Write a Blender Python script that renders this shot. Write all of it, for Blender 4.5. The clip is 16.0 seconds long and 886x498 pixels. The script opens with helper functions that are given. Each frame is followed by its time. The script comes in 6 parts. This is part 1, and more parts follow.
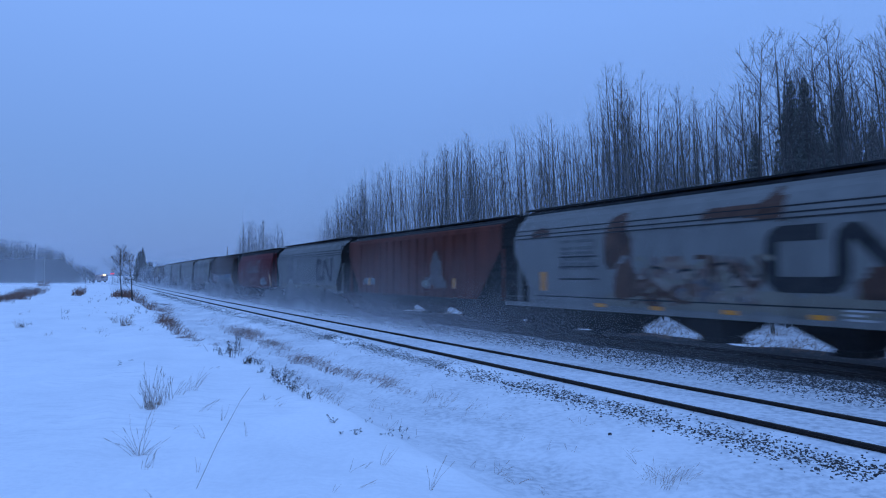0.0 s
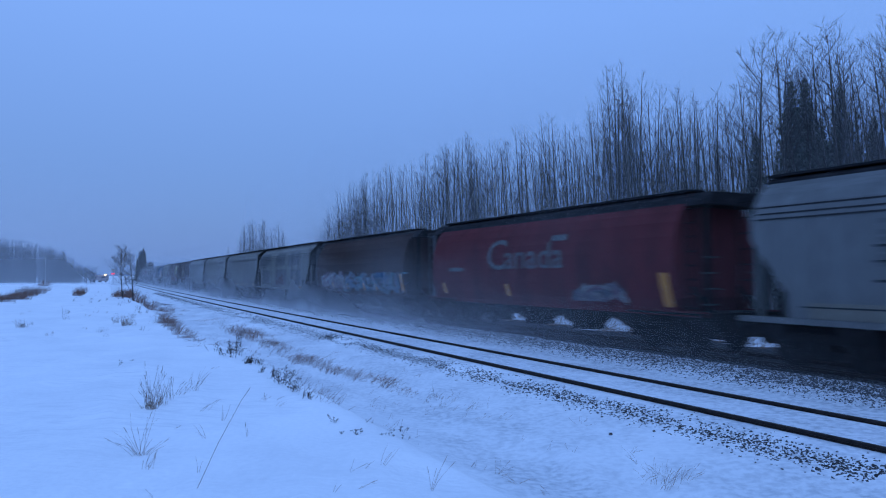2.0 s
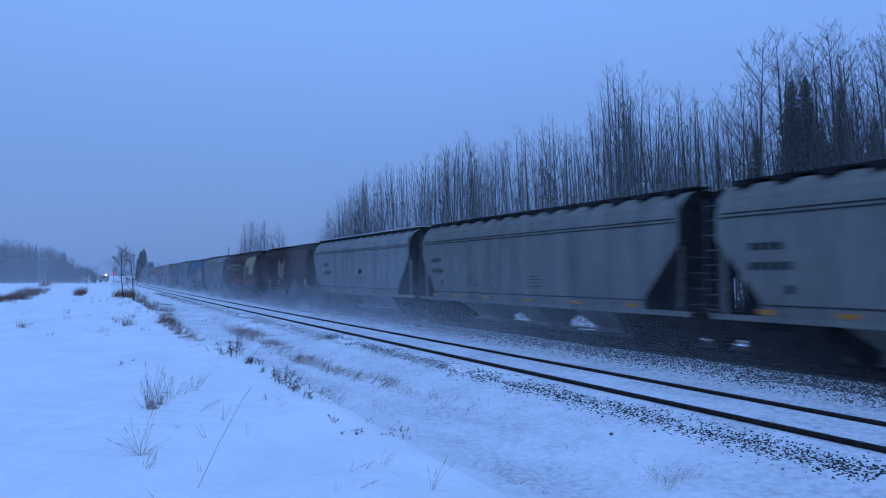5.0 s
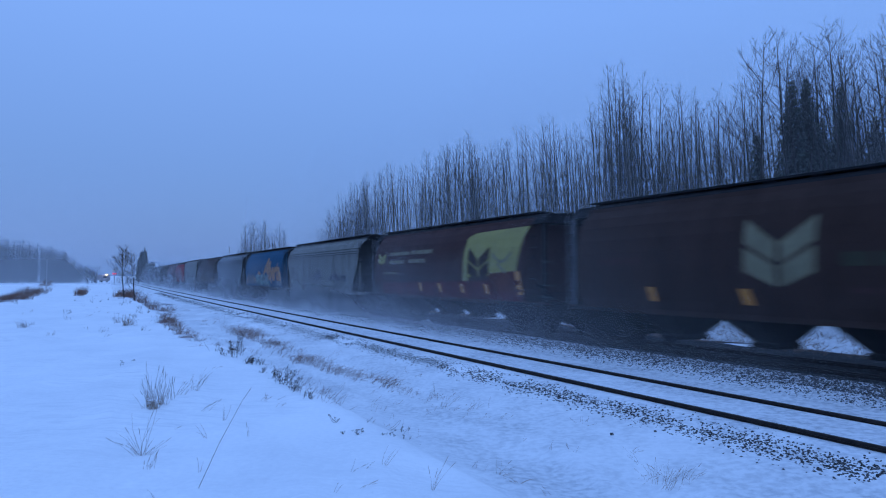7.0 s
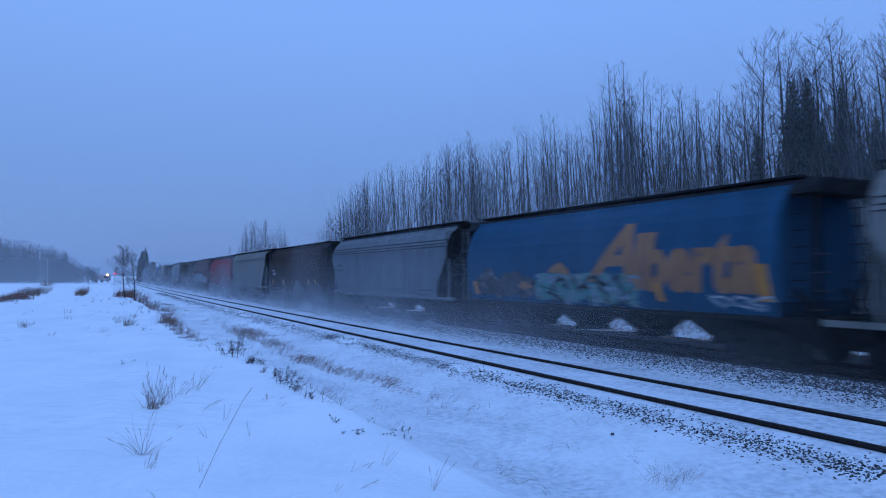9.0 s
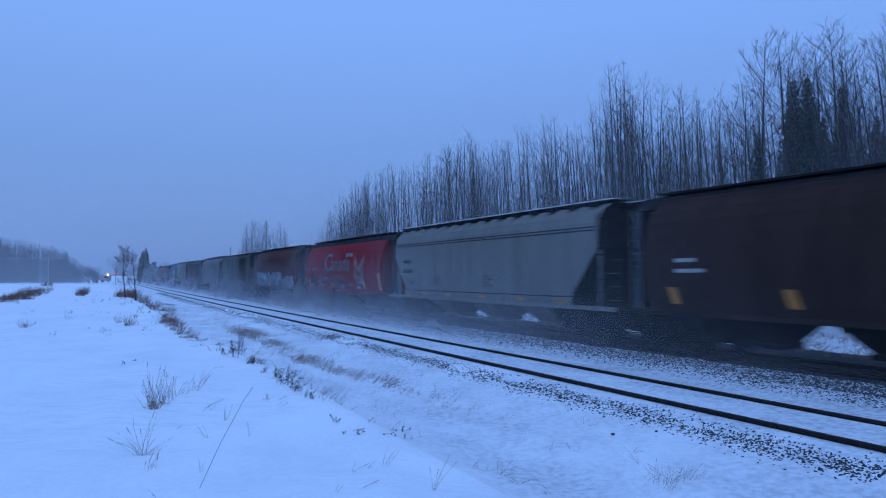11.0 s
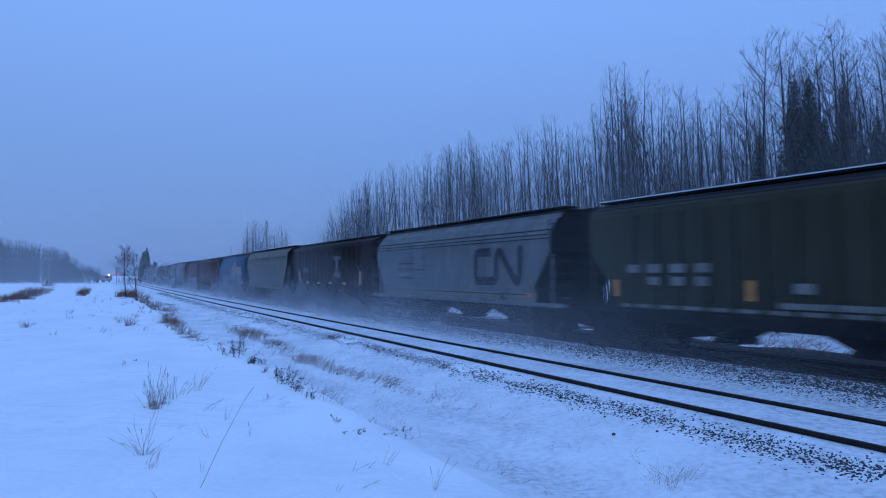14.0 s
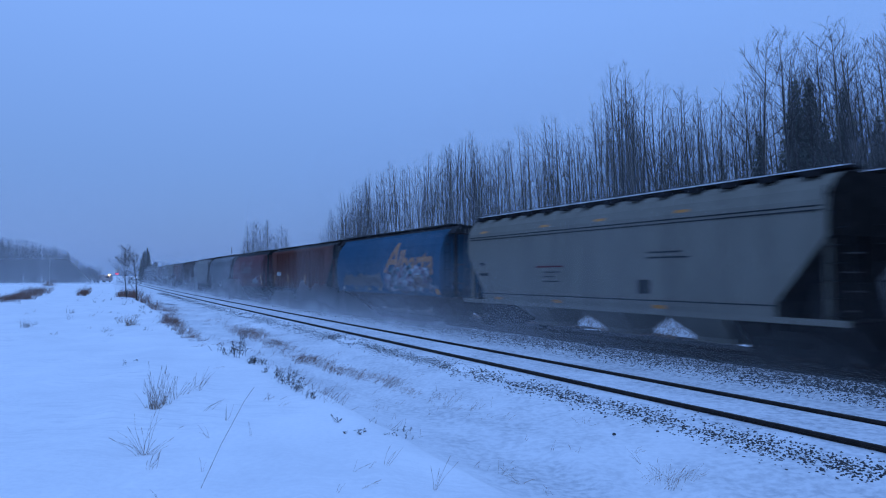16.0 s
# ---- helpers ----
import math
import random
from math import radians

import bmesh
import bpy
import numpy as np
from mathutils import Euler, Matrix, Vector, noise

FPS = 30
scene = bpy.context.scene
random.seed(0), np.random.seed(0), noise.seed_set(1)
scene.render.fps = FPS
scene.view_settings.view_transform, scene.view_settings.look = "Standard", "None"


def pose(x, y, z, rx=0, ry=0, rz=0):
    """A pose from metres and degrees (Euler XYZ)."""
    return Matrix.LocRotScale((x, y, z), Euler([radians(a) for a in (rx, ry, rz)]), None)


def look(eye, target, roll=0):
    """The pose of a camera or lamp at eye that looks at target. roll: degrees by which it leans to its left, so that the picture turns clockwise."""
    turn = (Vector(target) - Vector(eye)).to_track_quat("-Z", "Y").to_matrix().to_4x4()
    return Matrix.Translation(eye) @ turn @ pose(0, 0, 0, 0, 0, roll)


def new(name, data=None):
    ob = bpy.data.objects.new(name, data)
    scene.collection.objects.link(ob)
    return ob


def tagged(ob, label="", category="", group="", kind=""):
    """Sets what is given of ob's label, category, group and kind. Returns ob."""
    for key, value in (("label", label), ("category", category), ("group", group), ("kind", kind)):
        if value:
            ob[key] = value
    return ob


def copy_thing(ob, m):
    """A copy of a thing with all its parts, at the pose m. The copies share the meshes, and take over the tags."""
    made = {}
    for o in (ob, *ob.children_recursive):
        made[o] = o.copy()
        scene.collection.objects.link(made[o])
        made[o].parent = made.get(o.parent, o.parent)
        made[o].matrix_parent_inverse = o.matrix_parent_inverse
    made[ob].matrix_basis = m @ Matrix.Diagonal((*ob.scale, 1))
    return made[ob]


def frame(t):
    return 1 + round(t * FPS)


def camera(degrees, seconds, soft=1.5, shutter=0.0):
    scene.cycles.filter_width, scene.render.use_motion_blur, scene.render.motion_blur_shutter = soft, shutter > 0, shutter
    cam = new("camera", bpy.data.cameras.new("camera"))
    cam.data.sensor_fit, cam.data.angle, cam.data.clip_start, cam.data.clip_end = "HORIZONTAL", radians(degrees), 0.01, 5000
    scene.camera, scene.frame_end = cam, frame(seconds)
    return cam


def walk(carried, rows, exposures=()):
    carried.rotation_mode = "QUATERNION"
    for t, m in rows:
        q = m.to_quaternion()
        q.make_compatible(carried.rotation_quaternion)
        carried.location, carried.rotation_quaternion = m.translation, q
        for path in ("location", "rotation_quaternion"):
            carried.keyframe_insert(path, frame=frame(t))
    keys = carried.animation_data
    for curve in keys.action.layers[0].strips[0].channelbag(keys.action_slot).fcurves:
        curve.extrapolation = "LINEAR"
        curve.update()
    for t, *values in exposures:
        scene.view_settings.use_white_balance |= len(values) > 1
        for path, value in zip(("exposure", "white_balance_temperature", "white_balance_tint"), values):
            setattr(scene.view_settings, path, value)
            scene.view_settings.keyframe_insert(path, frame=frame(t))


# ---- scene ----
cam = camera(64.2, 16.0, soft=1.12, shutter=0.42)
STEP = 0.0458                      # degrees of slow pan per step
walk(cam, [(t, pose(0, 0, 2.12, 92.153, 0, STEP * n)) for t, n in
           ((0, 0), (1, .3), (2, 1.2), (4, 1.7), (7, 3.1), (9, 4.1), (12, 5.4), (14, 6.2), (16, 7))],
     exposures=[(0, 0.0, 6500, 10), (16, 0.0, 6500, 10)])

# ---- light: overcast dusk, no direct sun ----
world = bpy.data.worlds.new("dusk_sky")
scene.world = world
world.use_nodes = True
wn, wl = world.node_tree.nodes, world.node_tree.links
wn.clear()
w_out, w_bg = wn.new("ShaderNodeOutputWorld"), wn.new("ShaderNodeBackground")
w_sky, w_mix = wn.new("ShaderNodeTexSky"), wn.new("ShaderNodeMix")
w_tc, w_sep, w_ramp = wn.new("ShaderNodeTexCoord"), wn.new("ShaderNodeSeparateXYZ"), wn.new("ShaderNodeValToRGB")
w_sky.sky_type, w_sky.sun_disc = "NISHITA", False
w_sky.sun_elevation, w_sky.sun_rotation = radians(4), radians(150)
w_mix.data_type, w_mix.inputs[0].default_value = "RGBA", 0.99
SKY = ((0.0, (.120, .252, .60)), (0.06, (.132, .274, .645)), (0.16, (.155, .318, .75)), (0.34, (.204, .402, .93)), (1.0, (.24, .475, 1.07)))
for i, (at, c) in enumerate(SKY):
    e = w_ramp.color_ramp.elements[i] if i < 2 else w_ramp.color_ramp.elements.new(at)
    e.position, e.color = at, (*c, 1)
wl.new(w_tc.outputs["Generated"], w_sep.inputs[0])
wl.new(w_sep.outputs["Z"], w_ramp.inputs[0])
wl.new(w_sky.outputs[0], w_mix.inputs[6])
wl.new(w_ramp.outputs[0], w_mix.inputs[7])
wl.new(w_mix.outputs[2], w_bg.inputs[0])
wl.new(w_bg.outputs[0], w_out.inputs[0])
w_bg.inputs[1].default_value = 1.0
sun = new("sun", bpy.data.lights.new("sun", "SUN"))
sun.data.energy, sun.data.angle, sun.data.color = 0.5, radians(50), (.30, .50, 1.0)
sun.matrix_world = look((0, 0, 50), (6, 8, 0))


# ---- materials ----
def material(name, dark, light, rough=.8, scale=4.0, fine=40.0, bump=.3, stretch=(1, 1, 1), metal=0.0, by_object=0.0, low=.35, high=.65, dist=.02):
    """Two tones mixed by coarse and fine noise, with relief."""
    m = bpy.data.materials.new(name)
    m.use_nodes = True
    n, l = m.node_tree.nodes, m.node_tree.links
    b = n["Principled BSDF"]
    tc, mp = n.new("ShaderNodeTexCoord"), n.new("ShaderNodeMapping")
    mp.inputs["Scale"].default_value = stretch
    l.new(tc.outputs["Object"], mp.inputs[0])
    a, f = n.new("ShaderNodeTexNoise"), n.new("ShaderNodeTexNoise")
    a.inputs["Scale"].default_value, f.inputs["Scale"].default_value = scale, fine
    a.inputs["Detail"].default_value, f.inputs["Detail"].default_value = 5, 4
    l.new(mp.outputs[0], a.inputs[0])
    l.new(mp.outputs[0], f.inputs[0])
    add = n.new("ShaderNodeMix")
    add.inputs[0].default_value = .4
    l.new(a.outputs[0], add.inputs[2])
    l.new(f.outputs[0], add.inputs[3])
    ramp = n.new("ShaderNodeValToRGB")
    ramp.color_ramp.elements[0].position, ramp.color_ramp.elements[1].position = low, high
    ramp.color_ramp.elements[0].color, ramp.color_ramp.elements[1].color = (*dark, 1), (*light, 1)
    l.new(add.outputs[0], ramp.inputs[0])
    col = ramp.outputs[0]
    if by_object:
        info, hsv, mr = n.new("ShaderNodeObjectInfo"), n.new("ShaderNodeHueSaturation"), n.new("ShaderNodeMapRange")
        mr.inputs["To Min"].default_value, mr.inputs["To Max"].default_value = 1 - by_object, 1 + by_object
        l.new(info.outputs["Random"], mr.inputs[0])
        l.new(mr.outputs[0], hsv.inputs["Value"])
        l.new(col, hsv.inputs["Color"])
        col = hsv.outputs[0]
    l.new(col, b.inputs["Base Color"])
    b.inputs["Roughness"].default_value, b.inputs["Metallic"].default_value = rough, metal
    if bump:
        bp = n.new("ShaderNodeBump")
        bp.inputs["Strength"].default_value, bp.inputs["Distance"].default_value = bump, dist
        l.new(add.outputs[0], bp.inputs["Height"])
        l.new(bp.outputs[0], b.inputs["Normal"])
    return m


def glow(name, colour, strength):
    m = bpy.data.materials.new(name)
    m.use_nodes = True
    b = m.node_tree.nodes["Principled BSDF"]
    b.inputs["Base Color"].default_value = (*colour, 1)
    b.inputs["Emission Color"].default_value, b.inputs["Emission Strength"].default_value = (*colour, 1), strength
    return m


def car_paint(name, colour, dirt=.35, rust=0.0):
    """Weathered freight paint: vertical grime streaks, blotches, a little rust."""
    m = material(name, tuple(c * (1 - dirt) for c in colour), colour, rough=.85, scale=.9, fine=7, bump=.05, stretch=(1.6, 1.6, .28), low=.36, high=.6)
    n, l = m.node_tree.nodes, m.node_tree.links
    b = n["Principled BSDF"]
    b.inputs["Specular IOR Level"].default_value = .15
    src = b.inputs["Base Color"].links[0].from_socket
    spots, ramp, mix = n.new("ShaderNodeTexNoise"), n.new("ShaderNodeValToRGB"), n.new("ShaderNodeMix")
    tc = n.new("ShaderNodeTexCoord")
    l.new(tc.outputs["Object"], spots.inputs[0])
    spots.inputs["Scale"].default_value, spots.inputs["Detail"].default_value = .55, 8
    edge = .72 - rust
    ramp.color_ramp.elements[0].position, ramp.color_ramp.elements[1].position = edge, edge + .06
    mix.data_type = "RGBA"
    mix.inputs[7].default_value = (.10, .045, .028, 1)
    l.new(spots.outputs[0], ramp.inputs[0])
    l.new(ramp.outputs[0], mix.inputs[0])
    l.new(src, mix.inputs[6])
    l.new(mix.outputs[2], b.inputs["Base Color"])
    return m


def graffiti_paint(name, palette):
    m = bpy.data.materials.new(name)
    m.use_nodes = True
    n, l = m.node_tree.nodes, m.node_tree.links
    b = n["Principled BSDF"]
    tc, vo, no, ramp = n.new("ShaderNodeTexCoord"), n.new("ShaderNodeTexVoronoi"), n.new("ShaderNodeTexNoise"), n.new("ShaderNodeValToRGB")
    no.inputs["Scale"].default_value, no.inputs["Detail"].default_value, no.inputs["Distortion"].default_value = 2.2, 4, 1.6
    vo.inputs["Scale"].default_value = 8
    l.new(tc.outputs["Object"], no.inputs[0])
    mixv = n.new("ShaderNodeMix")
    mixv.data_type = "VECTOR"
    mixv.inputs[0].default_value = .35
    l.new(tc.outputs["Object"], mixv.inputs[4])
    l.new(no.outputs["Color"], mixv.inputs[5])
    wide = n.new("ShaderNodeMapping")
    wide.inputs["Scale"].default_value = (.5, 1, 1.25)
    l.new(mixv.outputs[1], wide.inputs[0])
    l.new(wide.outputs[0], vo.inputs[0])
    sep = n.new("ShaderNodeSeparateColor")
    l.new(vo.outputs["Color"], sep.inputs[0])
    ramp.color_ramp.interpolation = "CONSTANT"
    for i, c in enumerate(palette):
        e = ramp.color_ramp.elements[i] if i < 2 else ramp.color_ramp.elements.new(i / len(palette))
        e.position, e.color = i / len(palette), (*c, 1)
    l.new(sep.outputs[0], ramp.inputs[0])
    l.new(ramp.outputs[0], b.inputs["Base Color"])
    b.inputs["Roughness"].default_value = .6
    return m


def snow_material():
    """Packed snow with wind-cut ripples and a thin gritty veil that also paints in shade."""
    m = material("snow", (.78, .80, .83), (.91, .92, .935), rough=.75, scale=.8, fine=17, bump=.55, dist=.05, low=.3, high=.62)
    n, l = m.node_tree.nodes, m.node_tree.links
    b = n["Principled BSDF"]
    tc, mp, rip = n.new("ShaderNodeTexCoord"), n.new("ShaderNodeMapping"), n.new("ShaderNodeTexNoise")
    mp.inputs["Rotation"].default_value = (0, 0, radians(-24))
    mp.inputs["Scale"].default_value = (1.3, 6.0, 1)
    rip.inputs["Scale"].default_value, rip.inputs["Detail"].default_value, rip.inputs["Distortion"].default_value = 1.2, 6, 1.1
    l.new(tc.outputs["Object"], mp.inputs[0])
    l.new(mp.outputs[0], rip.inputs[0])
    bp = n.new("ShaderNodeBump")
    bp.inputs["Strength"].default_value, bp.inputs["Distance"].default_value = .3, .04
    l.new(rip.outputs[0], bp.inputs["Height"])
    l.new(b.inputs["Normal"].links[0].from_socket, bp.inputs["Normal"])
    l.new(bp.outputs[0], b.inputs["Normal"])
    big, ramp, lines, both, mix = n.new("ShaderNodeTexNoise"), n.new("ShaderNodeValToRGB"), n.new("ShaderNodeValToRGB"), n.new("ShaderNodeMath"), n.new("ShaderNodeMix")
    big.inputs["Scale"].default_value, big.inputs["Detail"].default_value = .32, 3
    l.new(tc.outputs["Object"], big.inputs[0])
    ramp.color_ramp.elements[0].position, ramp.color_ramp.elements[1].position = .42, .62
    lines.color_ramp.elements[0].position, lines.color_ramp.elements[1].position = .48, .66
    l.new(big.outputs[0], ramp.inputs[0])
    l.new(rip.outputs[0], lines.inputs[0])
    both.operation = "MULTIPLY"
    l.new(ramp.outputs[0], both.inputs[0])
    l.new(lines.outputs[0], both.inputs[1])
    mix.data_type = "RGBA"
    mix.inputs[7].default_value = (.76, .78, .81, 1)
    l.new(both.outputs[0], mix.inputs[0])
    l.new(b.inputs["Base Color"].links[0].from_socket, mix.inputs[6])
    # gritty dust blown from the ballast and painted-in shade, where the mesh says so
    at, grit_shade, speck, tint = n.new("ShaderNodeAttribute"), n.new("ShaderNodeMix"), n.new("ShaderNodeTexNoise"), n.new("ShaderNodeValToRGB")
    at.attribute_name = "grit_shade"
    speck.inputs["Scale"].default_value, speck.inputs["Detail"].default_value = 9, 6
    l.new(tc.outputs["Object"], speck.inputs[0])
    tint.color_ramp.elements[0].position, tint.color_ramp.elements[1].position = .34, .6
    tint.color_ramp.elements[0].color, tint.color_ramp.elements[1].color = (.39, .415, .45, 1), (.69, .71, .735, 1)
    l.new(speck.outputs[0], tint.inputs[0])
    grit_shade.data_type = "RGBA"
    l.new(at.outputs["Fac"], grit_shade.inputs[0])
    l.new(mix.outputs[2], grit_shade.inputs[6])
    l.new(tint.outputs[0], grit_shade.inputs[7])
    l.new(grit_shade.outputs[2], b.inputs["Base Color"])
    return m


SNOW = snow_material()
ROOFSNOW = material("roof_snow", (.62, .66, .72), (.82, .84, .87), rough=.8, scale=3, fine=25, bump=.3)
BALLAST = material("dark_ballast", (.012, .012, .014), (.048, .047, .048), rough=.9, scale=14, fine=60, bump=1.0, dist=.05)
STONE = material("ballast_stone", (.03, .03, .034), (.12, .118, .118), rough=.9, scale=12, fine=60, bump=.5)
DUSTED_STONE = material("snow_dusted_stone", (.04, .041, .045), (.135, .14, .15), rough=.9, scale=9, fine=40, bump=.5, by_object=.2)
STEEL = material("rail_steel", (.012, .01, .0095), (.04, .03, .027), rough=.6, scale=8, fine=60, bump=.3)
BARK = material("aspen_bark", (.03, .028, .027), (.12, .113, .105), rough=.9, scale=1.6, fine=18, bump=.5, by_object=.3)
TWIG = material("dark_twigs", (.022, .02, .02), (.07, .062, .057), rough=.9, scale=5, fine=30, bump=.2, by_object=.25)
NEEDLE = material("spruce_needles", (.05, .066, .06), (.12, .145, .122), rough=.85, scale=3, fine=30, bump=.4, by_object=.2)
STRAW = material("dry_grass", (.13, .08, .055), (.30, .20, .135), rough=.9, scale=6, fine=30, bump=.2, by_object=.3)
BROWN = material("brown_bent_grass", (.10, .045, .034), (.26, .135, .092), rough=.9, scale=6, fine=30, bump=.2, by_object=.25)
WEED = material("dead_weed", (.018, .014, .014), (.062, .046, .038), rough=.9, scale=8, fine=40, bump=.2, by_object=.3)
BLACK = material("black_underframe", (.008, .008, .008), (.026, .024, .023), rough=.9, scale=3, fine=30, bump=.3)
DARKROOF = material("dark_roof_grating", (.009, .009, .0105), (.03, .03, .032), rough=.85, scale=4, fine=30, bump=.3)
RUST = material("rust_stain", (.032, .015, .011), (.095, .044, .027), rough=.9, scale=1.5, fine=14, bump=.3)
ORANGE = material("orange_reflective_tape", (.30, .105, .012), (.58, .22, .02), rough=.4, scale=3, fine=20, bump=0)
AMBER = material("amber_reflector", (.55, .19, .012), (.78, .29, .02), rough=.35, scale=3, fine=20, bump=0)
PALE_BLUE = material("pale_blue_spray_paint", (.10, .135, .165), (.22, .28, .33), rough=.6, scale=3, fine=20, bump=.05)
TEAL = material("teal_spray_paint", (.03, .11, .13), (.07, .19, .21), rough=.6, scale=3, fine=20, bump=.05)
PLUM = material("plum_spray_paint", (.08, .035, .055), (.19, .10, .14), rough=.6, scale=3, fine=20, bump=.05)
YELLOW = material("yellow_paint", (0.200, 0.167, 0.033), (0.296, 0.252, 0.056), rough=.6, scale=2, fine=12, bump=.05)
WHITE = material("white_lettering", (.28, .28, .28), (.46, .46, .45), rough=.6, scale=2, fine=14, bump=.05)
INK = material("black_lettering", (.012, .013, .015), (.035, .035, .037), rough=.6, scale=2, fine=14, bump=.05)
for dull in (BALLAST, STONE, BLACK, DARKROOF, STEEL):
    dull.node_tree.nodes["Principled BSDF"].inputs["Specular IOR Level"].default_value = .1
GALV = material("galvanised_steel", (.16, .165, .17), (.32, .33, .34), rough=.5, scale=5, fine=30, bump=.1, metal=.6)
PALE_POST = material("pale_post_paint", (.28, .28, .275), (.42, .42, .41), rough=.7, scale=4, fine=25, bump=.1)
POLEWOOD = material("weathered_pole_wood", (.10, .085, .07), (.2, .175, .15), rough=.9, scale=3, fine=20, bump=.4)
DULL_IRON = material("dull_iron", (.03, .03, .032), (.08, .08, .083), rough=.7, scale=6, fine=30, bump=.1)
LADDER_GREY = material("grey_ladder_paint", (.055, .058, .062), (.12, .123, .13), rough=.7, scale=4, fine=25, bump=.1)
INK.node_tree.nodes["Principled BSDF"].inputs["Specular IOR Level"].default_value = .2
GRIMY_AMBER = material("grimy_reflector", (.11, .06, .02), (.30, .15, .035), rough=.6, scale=3, fine=12, bump=.05)
PAINTS = {
    "warm_grey": car_paint("warm_grey_car_paint", (.205, .197, .172), .25),
    "grey": car_paint("grey_car_paint", (.21, .203, .182), .4),
    "rusty_grey": car_paint("rusty_grey_car_paint", (.185, .187, .18), .25),
    "patched_grey": car_paint("patched_grey_car_paint", (.125, .13, .128), .35),
    "light_grey": car_paint("light_grey_car_paint", (.168, .172, .168), .36),
    "pale_grey": car_paint("pale_grey_car_paint", (.26, .262, .25), .35),
    "beige_grey": car_paint("beige_grey_car_paint", (.19, .178, .148), .22),
    "blue_grey": car_paint("blue_grey_car_paint", (.165, .178, .187), .3),
    "oxide": car_paint("red_oxide_car_paint", (.118, .033, .022), .45, .05),
    "brown": car_paint("dark_brown_car_paint", (.05, .027, .021), .4),
    "red_brown": car_paint("red_brown_car_paint", (.092, .031, .027), .35),
    "maroon": car_paint("maroon_car_paint", (.066, .031, .027), .35),
    "dull_red": car_paint("dull_red_car_paint", (.12, .024, .027), .4),
    "red": car_paint("bright_red_car_paint", (.27, .014, .022), .25),
    "blue": car_paint("blue_car_paint", (.018, .082, .145), .3),
    "black_brown": car_paint("black_brown_car_paint", (.03, .0155, .0125), .4),
    "olive": car_paint("dark_olive_car_paint", (.052, .048, .03), .4),
}
FAINT_RED = car_paint("faint_red_spray", (.085, .043, .05), .45)
TAGS = {
    "cool": graffiti_paint("cool_graffiti", ((.26, .285, .32), (.03, .065, .11), (.30, .31, .34), (.025, .12, .14), (.085, .045, .075), (.05, .06, .08), (.10, .12, .155), (.02, .03, .045))),
    "blue": graffiti_paint("blue_graffiti", ((.04, .09, .14), (.07, .14, .21), (.025, .05, .07), (.03, .11, .13), (.05, .05, .065), (.10, .15, .2), (.02, .03, .04))),
    "pale": graffiti_paint("pale_graffiti", ((.16, .145, .145), (.09, .07, .085), (.045, .035, .04), (.19, .165, .15), (.10, .045, .065), (.06, .065, .08))),
    "green": graffiti_paint("green_graffiti", ((.05, .19, .165), (.08, .22, .19), (.03, .09, .08), (.15, .21, .20))),
    "warm": graffiti_paint("warm_graffiti", ((.16, .125, .10), (.12, .075, .055), (.08, .075, .08), (.19, .165, .145), (.10, .06, .05))),
    "dark": graffiti_paint("dark_graffiti", ((.03, .03, .032), (.06, .06, .065), (.02, .02, .022), (.09, .09, .095))),
}


